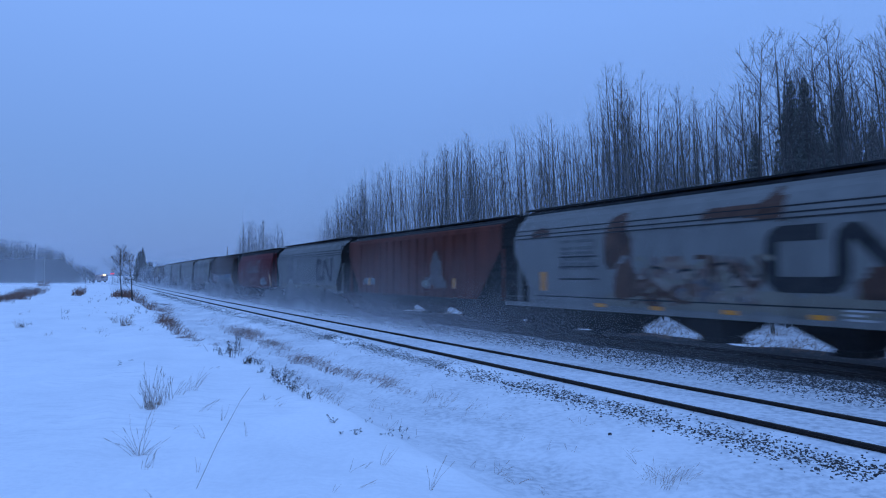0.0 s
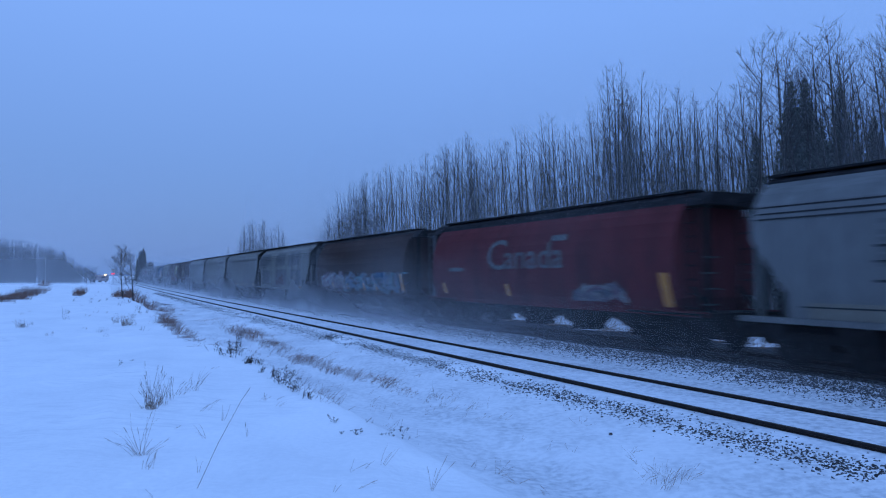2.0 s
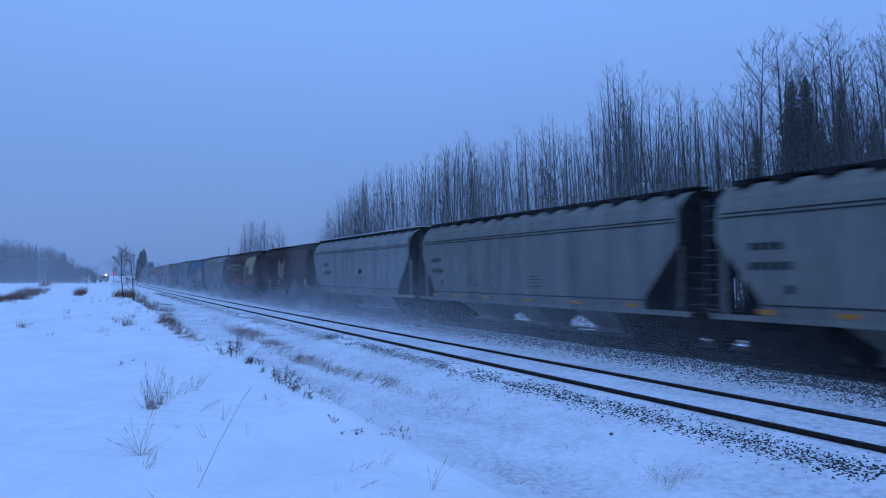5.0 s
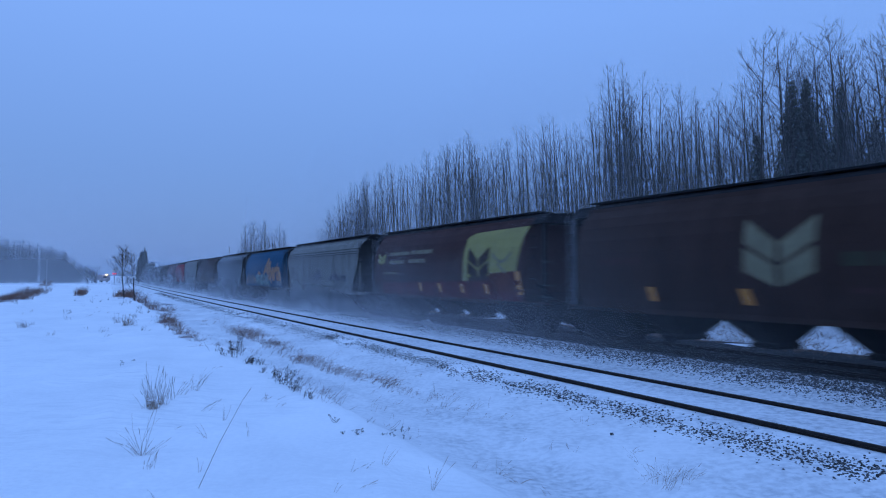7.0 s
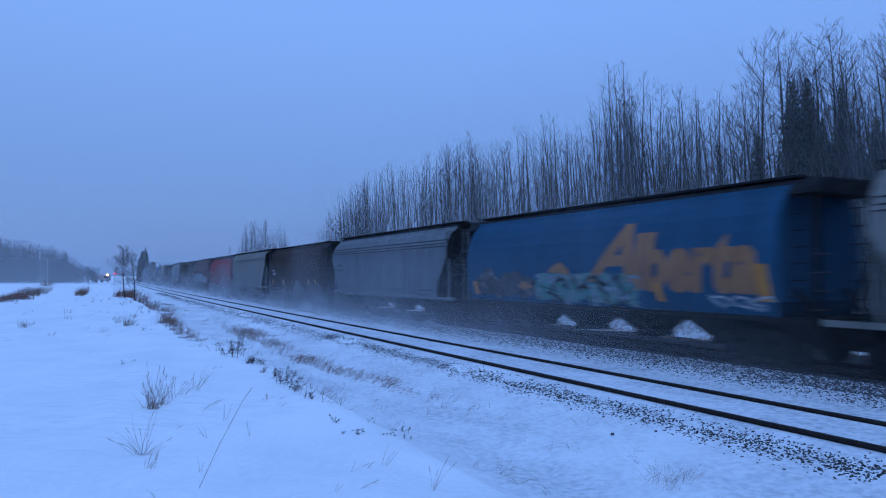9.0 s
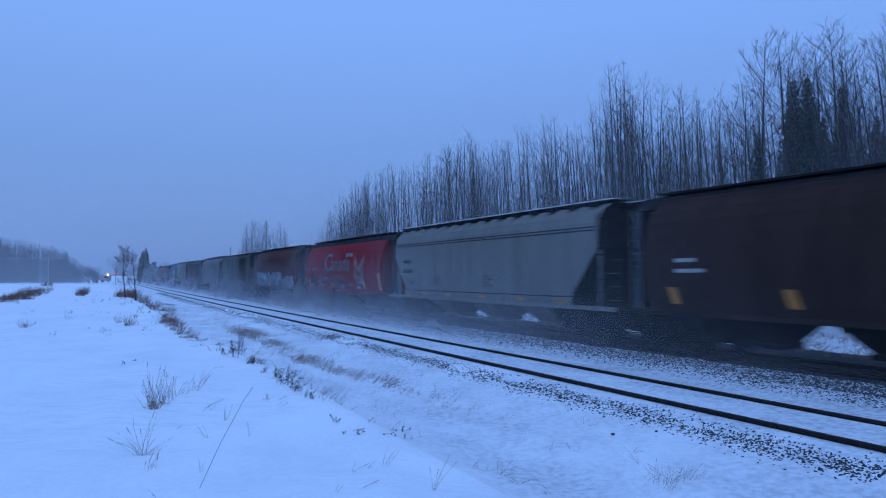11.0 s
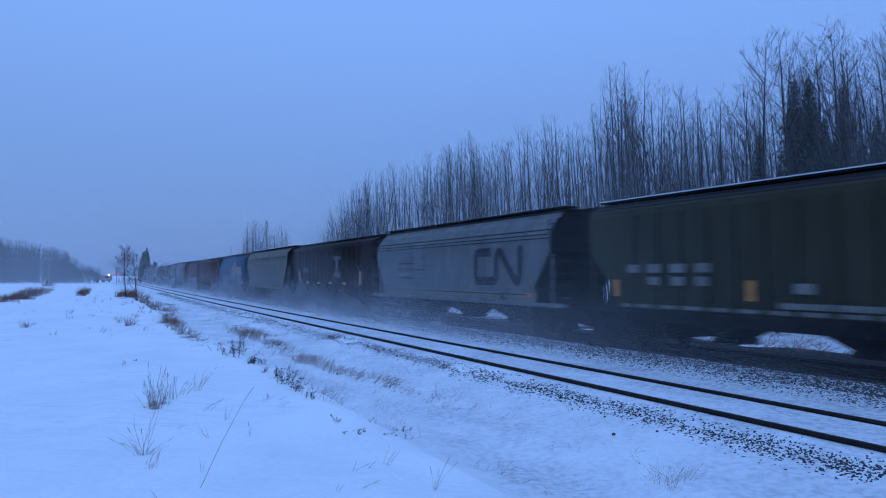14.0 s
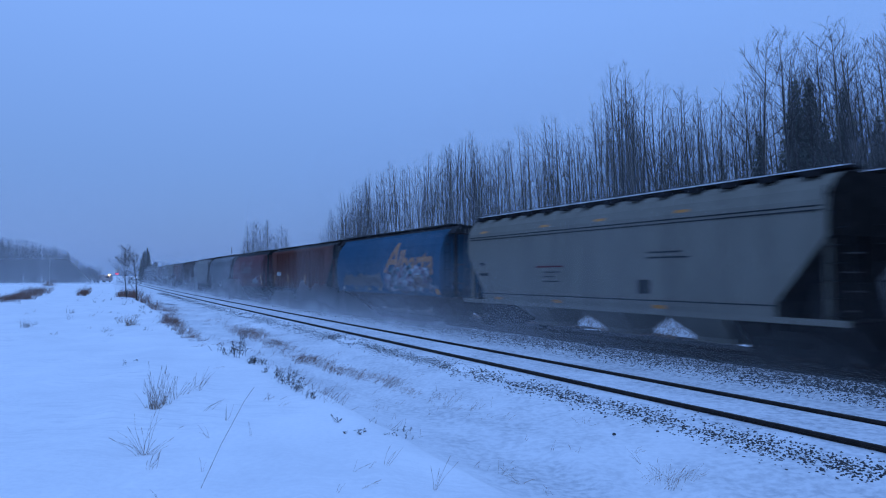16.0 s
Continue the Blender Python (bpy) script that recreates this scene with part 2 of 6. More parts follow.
# ---- building helpers ----
class Builder:
    """Vertices and faces of one mesh."""

    def __init__(self):
        self.v, self.f = [], []

    def box(self, x0, x1, y0, y1, z0, z1):
        i = len(self.v)
        self.v += [(x, y, z) for z in (z0, z1) for y in (y0, y1) for x in (x0, x1)]
        self.f += [tuple(i + k for k in q) for q in ((0, 2, 3, 1), (4, 5, 7, 6), (0, 1, 5, 4), (2, 6, 7, 3), (0, 4, 6, 2), (1, 3, 7, 5))]
        return self

    def frustum(self, bottom, top, z0, z1):
        """Four-sided block between two rectangles (x0, x1, y0, y1)."""
        i = len(self.v)
        for (x0, x1, y0, y1), z in ((bottom, z0), (top, z1)):
            self.v += [(x, y, z) for y in (y0, y1) for x in (x0, x1)]
        self.f += [tuple(i + k for k in q) for q in ((0, 2, 3, 1), (4, 5, 7, 6), (0, 1, 5, 4), (2, 6, 7, 3), (0, 4, 6, 2), (1, 3, 7, 5))]
        return self

    def tube(self, pts, radii, sides=5, cap=True):
        i0, n = len(self.v), len(pts)
        for k, p in enumerate(pts):
            a, b = Vector(pts[max(0, k - 1)]), Vector(pts[min(n - 1, k + 1)])
            d = (b - a).normalized()
            u = d.orthogonal().normalized()
            w = d.cross(u)
            for j in range(sides):
                an = 2 * math.pi * j / sides
                q = Vector(p) + (u * math.cos(an) + w * math.sin(an)) * radii[k]
                self.v.append(tuple(q))
        for k in range(n - 1):
            for j in range(sides):
                a, b = i0 + k * sides + j, i0 + k * sides + (j + 1) % sides
                self.f.append((a, b, b + sides, a + sides))
        if cap:
            self.f.append(tuple(range(i0 + sides - 1, i0 - 1, -1)))
            self.f.append(tuple(range(i0 + (n - 1) * sides, i0 + n * sides)))
        return self

    def sweep(self, profile, stations):
        """A closed (across, up) profile carried along (place, across direction) stations."""
        i0, m = len(self.v), len(profile)
        for p, side in stations:
            for a, z in profile:
                self.v.append((p[0] + side[0] * a, p[1] + side[1] * a, p[2] + z))
        for k in range(len(stations) - 1):
            for j in range(m):
                a, b = i0 + k * m + j, i0 + k * m + (j + 1) % m
                self.f.append((a, a + m, b + m, b))
        self.f += [tuple(range(i0, i0 + m)), tuple(range(i0 + len(stations) * m - 1, i0 + (len(stations) - 1) * m - 1, -1))]
        return self

    def mesh(self, name, mat, smooth=False):
        me = bpy.data.meshes.new(name)
        me.from_pydata(self.v, [], self.f)
        me.materials.append(mat)
        if smooth:
            me.polygons.foreach_set("use_smooth", [True] * len(me.polygons))
        me.update()
        return me


def part(name, b, mat, parent=None, label="", smooth=False, at=None):
    """Links a Builder or a mesh as one object under its thing."""
    me = b.mesh(name, mat, smooth) if isinstance(b, Builder) else b
    ob = new(name, me)
    ob.parent = parent
    if at:
        ob.location = at
    if label:
        ob["label"] = label
    return ob


# ---- the line of the railway: a very wide curve to the right ----
TURN, FOOT, BEND = -0.47594, 8.896, 1 / 6200.0
CT, ST = math.cos(TURN), math.sin(TURN)


def rail_place(s, lat):
    """Plan place and heading at s metres along the near rail and lat metres beyond it."""
    a = BEND * min(s, 600)
    x, y = (1 - math.cos(a)) / BEND, math.sin(a) / BEND
    if s > 600:
        x, y = x + (s - 600) * math.sin(a), y + (s - 600) * math.cos(a)
    x, y = FOOT + x + lat * math.cos(a), y - lat * math.sin(a)
    return x * CT + y * ST, -x * ST + y * CT, a + TURN


LATS = (-4000, -60, -7.2, -6.4, -6.0, -5.1, -4.3, -3.4, -2.4, -1.4, -.75, -.3, -.1, .1, .75, 1.4, 1.6, 1.9, 2.8, 3.6, 4.6, 5.4, 8.6, 9.9, 11, 14, 20, 26, 200, 4000)
HTS = (.5, .5, .53, .53, .47, -.22, -.42, -.46, -.40, -.28, -.19, -.105, -.09, -.06, -.05, -.062, -.07, -.11, -.28, -.27, -.17, -.12, -.12, -.16, -.34, -.5, -.4, -.2, 0, 0)


def ground_z(s, lat):
    z = float(np.interp(lat, LATS, HTS))
    if lat < -3.5:      # the bank ends far off
        f = min(1, max(0, (s - 125) / 90)) * min(1, (-3.5 - lat) / 2.5)
        z = z * (1 - f) - .35 * f
    soft = 0 if -.8 < lat < 2 or 4.6 < lat < 10.5 else 1
    if soft and abs(s) < 400 and abs(lat) < 150:
        z += .05 * noise.noise((s * .35, lat * .5, 3)) + .025 * noise.noise((s * 1.1, lat * 1.6, 8))
        if lat < -1.2:      # wind-cut scarps and dents
            ridge = 1 - abs(noise.noise((s * .22 + lat * .35, lat * .8 - s * .12, 31))) * 2
            z += .06 * max(0, ridge) ** 3 * min(1, (-1.2 - lat) / 1.5) + .026 * noise.noise((s * 2.3, lat * 3.4, 5))
        if lat < -6:
            z += .10 * noise.noise((s * .12, lat * .18, 21))
    return z


def on_ground(x, y):
    """Height of the ground at a plan place."""
    px, py = x * CT - y * ST - FOOT, x * ST + y * CT
    return ground_z(py, px - py * py * BEND / 2)


# ---- ground ----
def graded(stops):
    out = []
    for a, b, step in stops:
        out += list(np.arange(a, b, step))
    return out + [stops[-1][1]]


def build_ground():
    lats = graded(((-4000, -600, 700), (-600, -100, 60), (-100, -30, 6), (-30, -12, 1), (-12, -1, .18), (-1, 6, .14), (6, 12, .5), (12, 40, 2), (40, 200, 20), (200, 4000, 500)))
    ss = graded(((-600, -40, 70), (-40, -4, 3), (-4, 30, .22), (30, 70, .6), (70, 160, 2), (160, 400, 10), (400, 1000, 60), (1000, 4600, 600)))
    vs, fs, kinds, grit_shade = [], [], [], []
    m = len(lats)
    for s in ss:
        for lat in lats:
            x, y, _ = rail_place(s, lat)
            vs.append((x, y, ground_z(s, lat)))
            torn = .5 + .55 * noise.noise((s * .45, lat * .9, 40)) + .35 * noise.noise((s * 1.6, lat * 2.2, 41))
            bed = min(max((lat + 6.2) / 2.5, 0), max((6.5 - lat) / .5, 0), 1) if lat < 9 else min(max((lat - 12) / 1, 0), max((23 - lat) / 3, 0), 1)
            # terms past the near rail and beyond the train paint in blocked-sky shade
            grit_shade.append(float(min(1, max(0, bed * (torn + .3 * (lat > 0) + .35 * (lat > 11) + .25 * (3.6 < lat < 9)))) if s < 900 else 0))
    for i in range(len(ss) - 1):
        for j in range(m - 1):
            a = i * m + j
            fs.append((a, a + 1, a + m + 1, a + m))
            mid = (lats[j] + lats[j + 1]) / 2
            torn = .8 * noise.noise((ss[i] * .7, mid * 1.3, 40)) + .4 * noise.noise((ss[i] * 2.5, mid * 3, 41))
            if ss[i] > 900:
                kinds.append(0)
            elif 5.75 + .25 * torn < mid < 13.2 + torn:
                kinds.append(1)
            else:
                kinds.append(0)
    me = bpy.data.meshes.new("ground")
    me.from_pydata(vs, [], fs)
    me.materials.append(SNOW)
    me.materials.append(BALLAST)
    me.attributes.new("grit_shade", "FLOAT", "POINT").data.foreach_set("value", grit_shade)
    me.polygons.foreach_set("material_index", kinds)
    me.polygons.foreach_set("use_smooth", [True] * len(fs))
    me.update()
    tagged(new("ground", me), "wind-blown snow over bank, ditch and track bed, bare ballast under the train", "snowy ground", kind="structure")


build_ground()


# ---- tracks ----
RAIL = ((-.075, -.17), (-.075, -.158), (-.012, -.13), (-.012, -.045), (-.036, -.035), (-.036, -.006), (-.03, 0),
        (.03, 0), (.036, -.006), (.036, -.035), (.012, -.045), (.012, -.13), (.075, -.158), (.075, -.17))


def railway_track(lat, label):
    base = tagged(new("railway_track"), label, "railway track", kind="structure")
    for g in (0, 1.505):
        st = []
        for s in graded(((-60, 120, 3), (120, 600, 15))):
            x, y, h = rail_place(s, lat + g)
            st.append(((x, y, 0), (math.cos(h), -math.sin(h))))
        part("rail", Builder().sweep(RAIL, st), STEEL, base)
    return base


railway_track(0, "pair of dark steel rails half sunk in packed snow")
railway_track(6.237, "pair of steel rails on dark ballast under the train")


# ---- the grain train ----
PROFILES = {
    "cyl": ((1.40, 1.12), (1.50, 1.45), (1.57, 1.9), (1.60, 2.35), (1.59, 2.8), (1.53, 3.2), (1.42, 3.6), (1.26, 3.9), (1.06, 4.14), (.98, 4.3), (.85, 4.40)),
    "flat": ((1.55, 1.12), (1.58, 1.3), (1.58, 2.0), (1.58, 2.7), (1.58, 3.3), (1.575, 3.45), (1.545, 3.55), (1.46, 3.78), (1.28, 4.05), (1.06, 4.22), (.98, 4.38), (.85, 4.46)),
    "rib": ((1.50, 1.12), (1.51, 1.3), (1.51, 2.0), (1.51, 2.7), (1.51, 3.4), (1.50, 3.9), (1.47, 4.06), (1.38, 4.16), (1.1, 4.25), (.98, 4.33), (.85, 4.37)),
}
PROFILES["tall"] = ((1.55, 1.12), (1.58, 1.3), (1.58, 2.0), (1.58, 2.7), (1.58, 3.3), (1.575, 3.55), (1.54, 3.8), (1.44, 4.05), (1.27, 4.25), (1.02, 4.4), (.85, 4.46))
ROOF_Z = {"cyl": 4.1, "flat": 4.33, "tall": 4.42, "rib": 4.12, "short": 4.12}
PROFILES["short"] = PROFILES["rib"]
CUT = {"cyl": (.25, 1.5, 1.12), "flat": (.95, 2.95, 1.7), "tall": (1.3, 3.0, 1.5), "rib": (1.9, 3.25, 1.2), "short": (1.3, 2.95, 1.6)}     # how far the ends slope in, from which height, down to which
SHARED = {}


def side_y(kind, z):
    ys, zs = zip(*PROFILES[kind])
    return float(np.interp(z, zs, ys))


def loft(kind, hl, low, high, over=0.0):
    """Car body between two heights; the ends slope in below a height."""
    inset, knee, foot = CUT[kind]
    b = Builder()
    zs = sorted({low, high, *(z for _, z in PROFILES[kind] if low < z < high)})
    xs = sorted({-hl, hl, -hl + inset, hl - inset, -hl + inset - .004, hl - inset + .004, *np.linspace(-hl, hl, 15)})
    loops = []
    for x in xs:
        reach = hl - abs(x)
        cut = foot + (knee - foot) * (1 - reach / inset) if reach < inset - .001 else 1.12
        loop = []
        for z in zs:
            q = max(z, min(cut, high - .02 * (high - z)))
            loop.append((x, side_y(kind, q) + over, q))
        loops.append([(x, -y, q) for x, y, q in reversed(loop)] + loop)
    n = len(loops[0])
    for loop in loops:
        b.v += loop
    for k in range(len(loops) - 1):
        for j in range(n):
            a, c = k * n + j, k * n + (j + 1) % n
            b.f.append((a, a + n, c + n, c))
    b.f += [tuple(range(n)), tuple(range(len(b.v) - 1, len(b.v) - n - 1, -1))]
    return b


class Side:
    """Paint on the near side of a car: u metres from its rear end, z above the rail."""

    def __init__(self, kind, hl, owner, lift=.012):
        self.kind, self.hl, self.owner, self.lift = kind, hl, owner, lift

    def at(self, u, z, more=0):
        return (self.hl - u, side_y(self.kind, z) + self.lift + more, z)

    def quad(self, name, pts, mat, label="", nu=5, nz=8, more=0):
        b = Builder()
        (a, c, d, e) = pts
        for i in range(nu + 1):
            for j in range(nz + 1):
                p, q = i / nu, j / nz
                u = (a[0] * (1 - p) + c[0] * p) * (1 - q) + (e[0] * (1 - p) + d[0] * p) * q
                z = (a[1] * (1 - p) + c[1] * p) * (1 - q) + (e[1] * (1 - p) + d[1] * p) * q
                b.v.append(self.at(u, z, more))
        for i in range(nu):
            for j in range(nz):
                k = i * (nz + 1) + j
                b.f.append((k, k + 1, k + nz + 2, k + nz + 1))
        return part(name, b, mat, self.owner, label)

    def bar(self, name, u0, u1, z0, z1, mat, label="", more=0):
        return self.quad(name, ((u0, z0), (u1, z0), (u1, z1), (u0, z1)), mat, label, 1, max(1, int((z1 - z0) / .15)), more)

    def stroke(self, name, pts, width, mat, label=""):
        fine = []
        for (a, c) in zip(pts, pts[1:]):
            n = max(1, int(math.hypot(c[0] - a[0], c[1] - a[1]) / .12))
            fine += [(a[0] + (c[0] - a[0]) * k / n, a[1] + (c[1] - a[1]) * k / n) for k in range(n)]
        fine.append(pts[-1])
        b = Builder()
        for k, p in enumerate(fine):
            a, c = fine[max(0, k - 1)], fine[min(len(fine) - 1, k + 1)]
            d = Vector((c[0] - a[0], c[1] - a[1])).normalized()
            for w in (-.5, -.17, .17, .5):
                b.v.append(self.at(p[0] - d.y * width * w, p[1] + d.x * width * w))
        for k in range(len(fine) - 1):
            for j in range(3):
                i = k * 4 + j
                b.f.append((i, i + 4, i + 5, i + 1))
        return part(name, b, mat, self.owner, label)

    def strokes(self, name, lines, width, mat, label="", more=0):
        """Several brush strokes joined into one painted mark."""
        b = Builder()
        for pts in lines:
            start = len(b.v)
            for k, p in enumerate(pts):
                a, c = pts[max(0, k - 1)], pts[min(len(pts) - 1, k + 1)]
                d = Vector((c[0] - a[0], c[1] - a[1]))
                d = d.normalized() if d.length > 1e-6 else Vector((1, 0))
                for w in (-.5, .5):
                    b.v.append(self.at(p[0] - d.y * width * w, p[1] + d.x * width * w, more))
            b.f += [(start + 2 * k, start + 2 * k + 2, start + 2 * k + 3, start + 2 * k + 1) for k in range(len(pts) - 1)]
        return tagged(part(name, b, mat, self.owner, label), kind="stuff")

    def scrawl(self, u0, u1, z0, z1, seed, colours, label, letter=.8, width=.075):
        """Bubble letters in spray paint: a loop, crossing strokes and dabs for each letter."""
        rng = np.random.default_rng(seed)
        lines = [[] for _ in colours]
        u, h = u0, z1 - z0
        while u < u1 - .35:
            w = letter * rng.uniform(.75, 1.25)
            cu, cz = u + w / 2, z0 + h * rng.uniform(.44, .56)
            rx, rz = w * rng.uniform(.46, .6), h * rng.uniform(.36, .47)
            bumps = rng.uniform(.4, 1.3, 7)
            loop = [(cu + rx * bumps[k % 7] * math.cos(k * 2 * math.pi / 7), cz + rz * bumps[k % 7] * math.sin(k * 2 * math.pi / 7)) for k in range(int(rng.integers(5, 9)))]
            lines[0].append(loop)
            for c in range(1, len(colours)):
                for _ in range(2):
                    a = rng.uniform(0, 6.28)
                    p = (cu + rx * rng.uniform(-.75, .75), cz + rz * rng.uniform(-.75, .75))
                    bend = rng.normal(0, .6)
                    path = [p]
                    for j in range(3):
                        a += bend
                        q = path[-1]
                        path.append((q[0] + .3 * w * math.cos(a), min(z1, max(z0, q[1] + .3 * h * math.sin(a)))))
                    lines[c].append(path)
            u += w * .92
        for c, mat in enumerate(colours):
            self.strokes("graffiti", lines[c], width * (1 if c == 0 else 1.5), mat, label, .006 + .002 * c)

    def ragged(self, name, u0, u1, z0, z1, mat, label="", seed=0, fill=.5, step=.06, more=0):
        """A patch with an uneven outline."""
        b = Builder()
        nu, nz = int((u1 - u0) / step), max(3, int((z1 - z0) / step))
        index = {}

        def corner(i, j):
            if (i, j) not in index:
                u = u0 + i * step + .05 * noise.noise((i * 3.1, j * 2.7, seed))
                z = z0 + (z1 - z0) * j / nz + .04 * noise.noise((i * 2.3, j * 3.9, seed + 9))
                index[(i, j)] = len(b.v)
                b.v.append(self.at(u, z, more))
            return index[(i, j)]
        for i in range(nu):
            near_end = min(i, nu - 1 - i) * step
            top = fill - max(0, .45 - near_end) + .42 * noise.noise((i * step * 1.1, seed, 0)) + .2 * noise.noise((i * step * 3.5, seed, 5))
            low = .12 + .25 * noise.noise((i * step * 1.7, seed, 11))
            for j in range(nz):
                h = (j + .5) / nz
                if low < h < top + .35:
                    b.f.append((corner(i, j), corner(i, j + 1), corner(i + 1, j + 1), corner(i + 1, j)))
        if b.f:
            return part(name, b, mat, self.owner, label)

    def words(self, text, u0, u1, z0, cap, mat, label="", bold=.0, shear=0.0, name="lettering"):
        """Lettering in the built-in font, fitted to a width and laid on the side."""
        cu = bpy.data.curves.new("text", "FONT")
        cu.body, cu.size, cu.offset, cu.shear, cu.resolution_u = text, 1.0, bold, shear, 3
        tmp = bpy.data.objects.new("text", cu)
        scene.collection.objects.link(tmp)
        me = bpy.data.meshes.new_from_object(tmp.evaluated_get(bpy.context.evaluated_depsgraph_get()))
        bpy.data.objects.remove(tmp)
        bm = bmesh.new()
        bm.from_mesh(me)
        xs, ys = [v.co.x for v in bm.verts], [v.co.y for v in bm.verts]
        kx, ky = (u1 - u0) / (max(xs) - min(xs)), cap / .7
        x0 = min(xs)
        for v in bm.verts:
            v.co = (u0 + (v.co.x - x0) * kx, z0 + v.co.y * ky, 0)
        z = z0 - .3
        while z < z0 + cap + .2:
            bmesh.ops.bisect_plane(bm, geom=bm.verts[:] + bm.edges[:] + bm.faces[:], plane_co=(0, z, 0), plane_no=(0, 1, 0))
            z += .12
        for v in bm.verts:
            v.co = self.at(v.co.x, v.co.y)
        out = bpy.data.meshes.new(name)
        bm.to_mesh(out)
        bm.free()
        out.materials.append(mat)
        return part(name, out, mat, self.owner, label)


WORM = ((1.35, 1.36), (.42, 1.36), (.28, 1.31), (.2, 1.2), (.19, 1.05), (.19, .45), (.22, .3), (.32, .21), (.45, .19), (1.5, .19), (1.66, .23), (1.75, .33), (1.78, .5),
        (1.78, 1.1), (1.82, 1.26), (1.93, 1.36), (2.06, 1.34), (2.17, 1.24), (2.98, .33), (3.1, .21), (3.25, .19), (3.36, .28), (3.4, .42), (3.41, 1.55))


def emblem_stroke(side, u0, z0, wide, tall):
    """A road emblem: one bent black band."""
    kx, kz = wide / 3.6, tall / 1.55
    side.stroke("emblem", [(u0 + u * kx, z0 + z * kz) for u, z in WORM], .36 * kz, INK, "bent black band painted as an emblem")


def sheaf(side, u0, u1, z0, z1, mat, more=0):
    """A stylised ear of wheat: four slanted leaves."""
    m, w, h = (u0 + u1) / 2, (u1 - u0) / 2, z1 - z0
    for d in (-1, 1):
        for base, tip in ((.34, .62), (.0, .2)):
            side.quad("leaf_mark", ((m + d * .06 * w, z0 + base * h), (m + d * .06 * w, z0 + (base + .3) * h), (m + d * w, z0 + (tip + .38) * h), (m + d * w, z0 + (tip + .02) * h)), mat, "", 6, 6, more)


def shared(name, make, mat, smooth=False):
    if name not in SHARED:
        SHARED[name] = make().mesh(name, mat, smooth)
    return SHARED[name]


def make_wheel():
    b = Builder()
    b.tube([(0, -.07, 0), (0, .045, 0)], [.445, .457], 24)
    b.tube([(0, -.075, 0), (0, -.06, 0)], [.48, .48], 24)
    b.tube([(0, .04, 0), (0, .075, 0)], [.30, .18], 16)
    b.tube([(0, .07, 0), (0, .18, 0)], [.11, .10], 10)
    return b


def make_side_frame():
    b = Builder()
    for x in (-.86, .86):
        b.box(x - .17, x + .17, -.09, .09, .33, .60)
    b.frustum((-1.12, 1.12, -.07, .07), (-.55, .55, -.07, .07), .58, .80)
    b.frustum((-.32, .32, -.07, .07), (-.75, .75, -.07, .07), .22, .42)
    b.box(-.30, .30, -.1, .1, .40, .66)
    for x in (-.2, 0, .2):
        b.tube([(x, .1, .3), (x, .1, .6)], [.07, .07], 8)
    return b


def make_ladder():
    b = Builder()
    for x in (-.2, .2):
        b.tube([(x, 0, 1.15), (x, 0, 4.1)], [.02, .02], 5)
    for k in range(8):
        b.tube([(-.2, 0, 1.25 + k * .38), (.2, 0, 1.25 + k * .38)], [.014, .014], 5)
    return b


BODY = {"cyl": 14.72, "flat": 16.2, "tall": 16.1, "rib": 17.5, "short": 16.6}      # body lengths


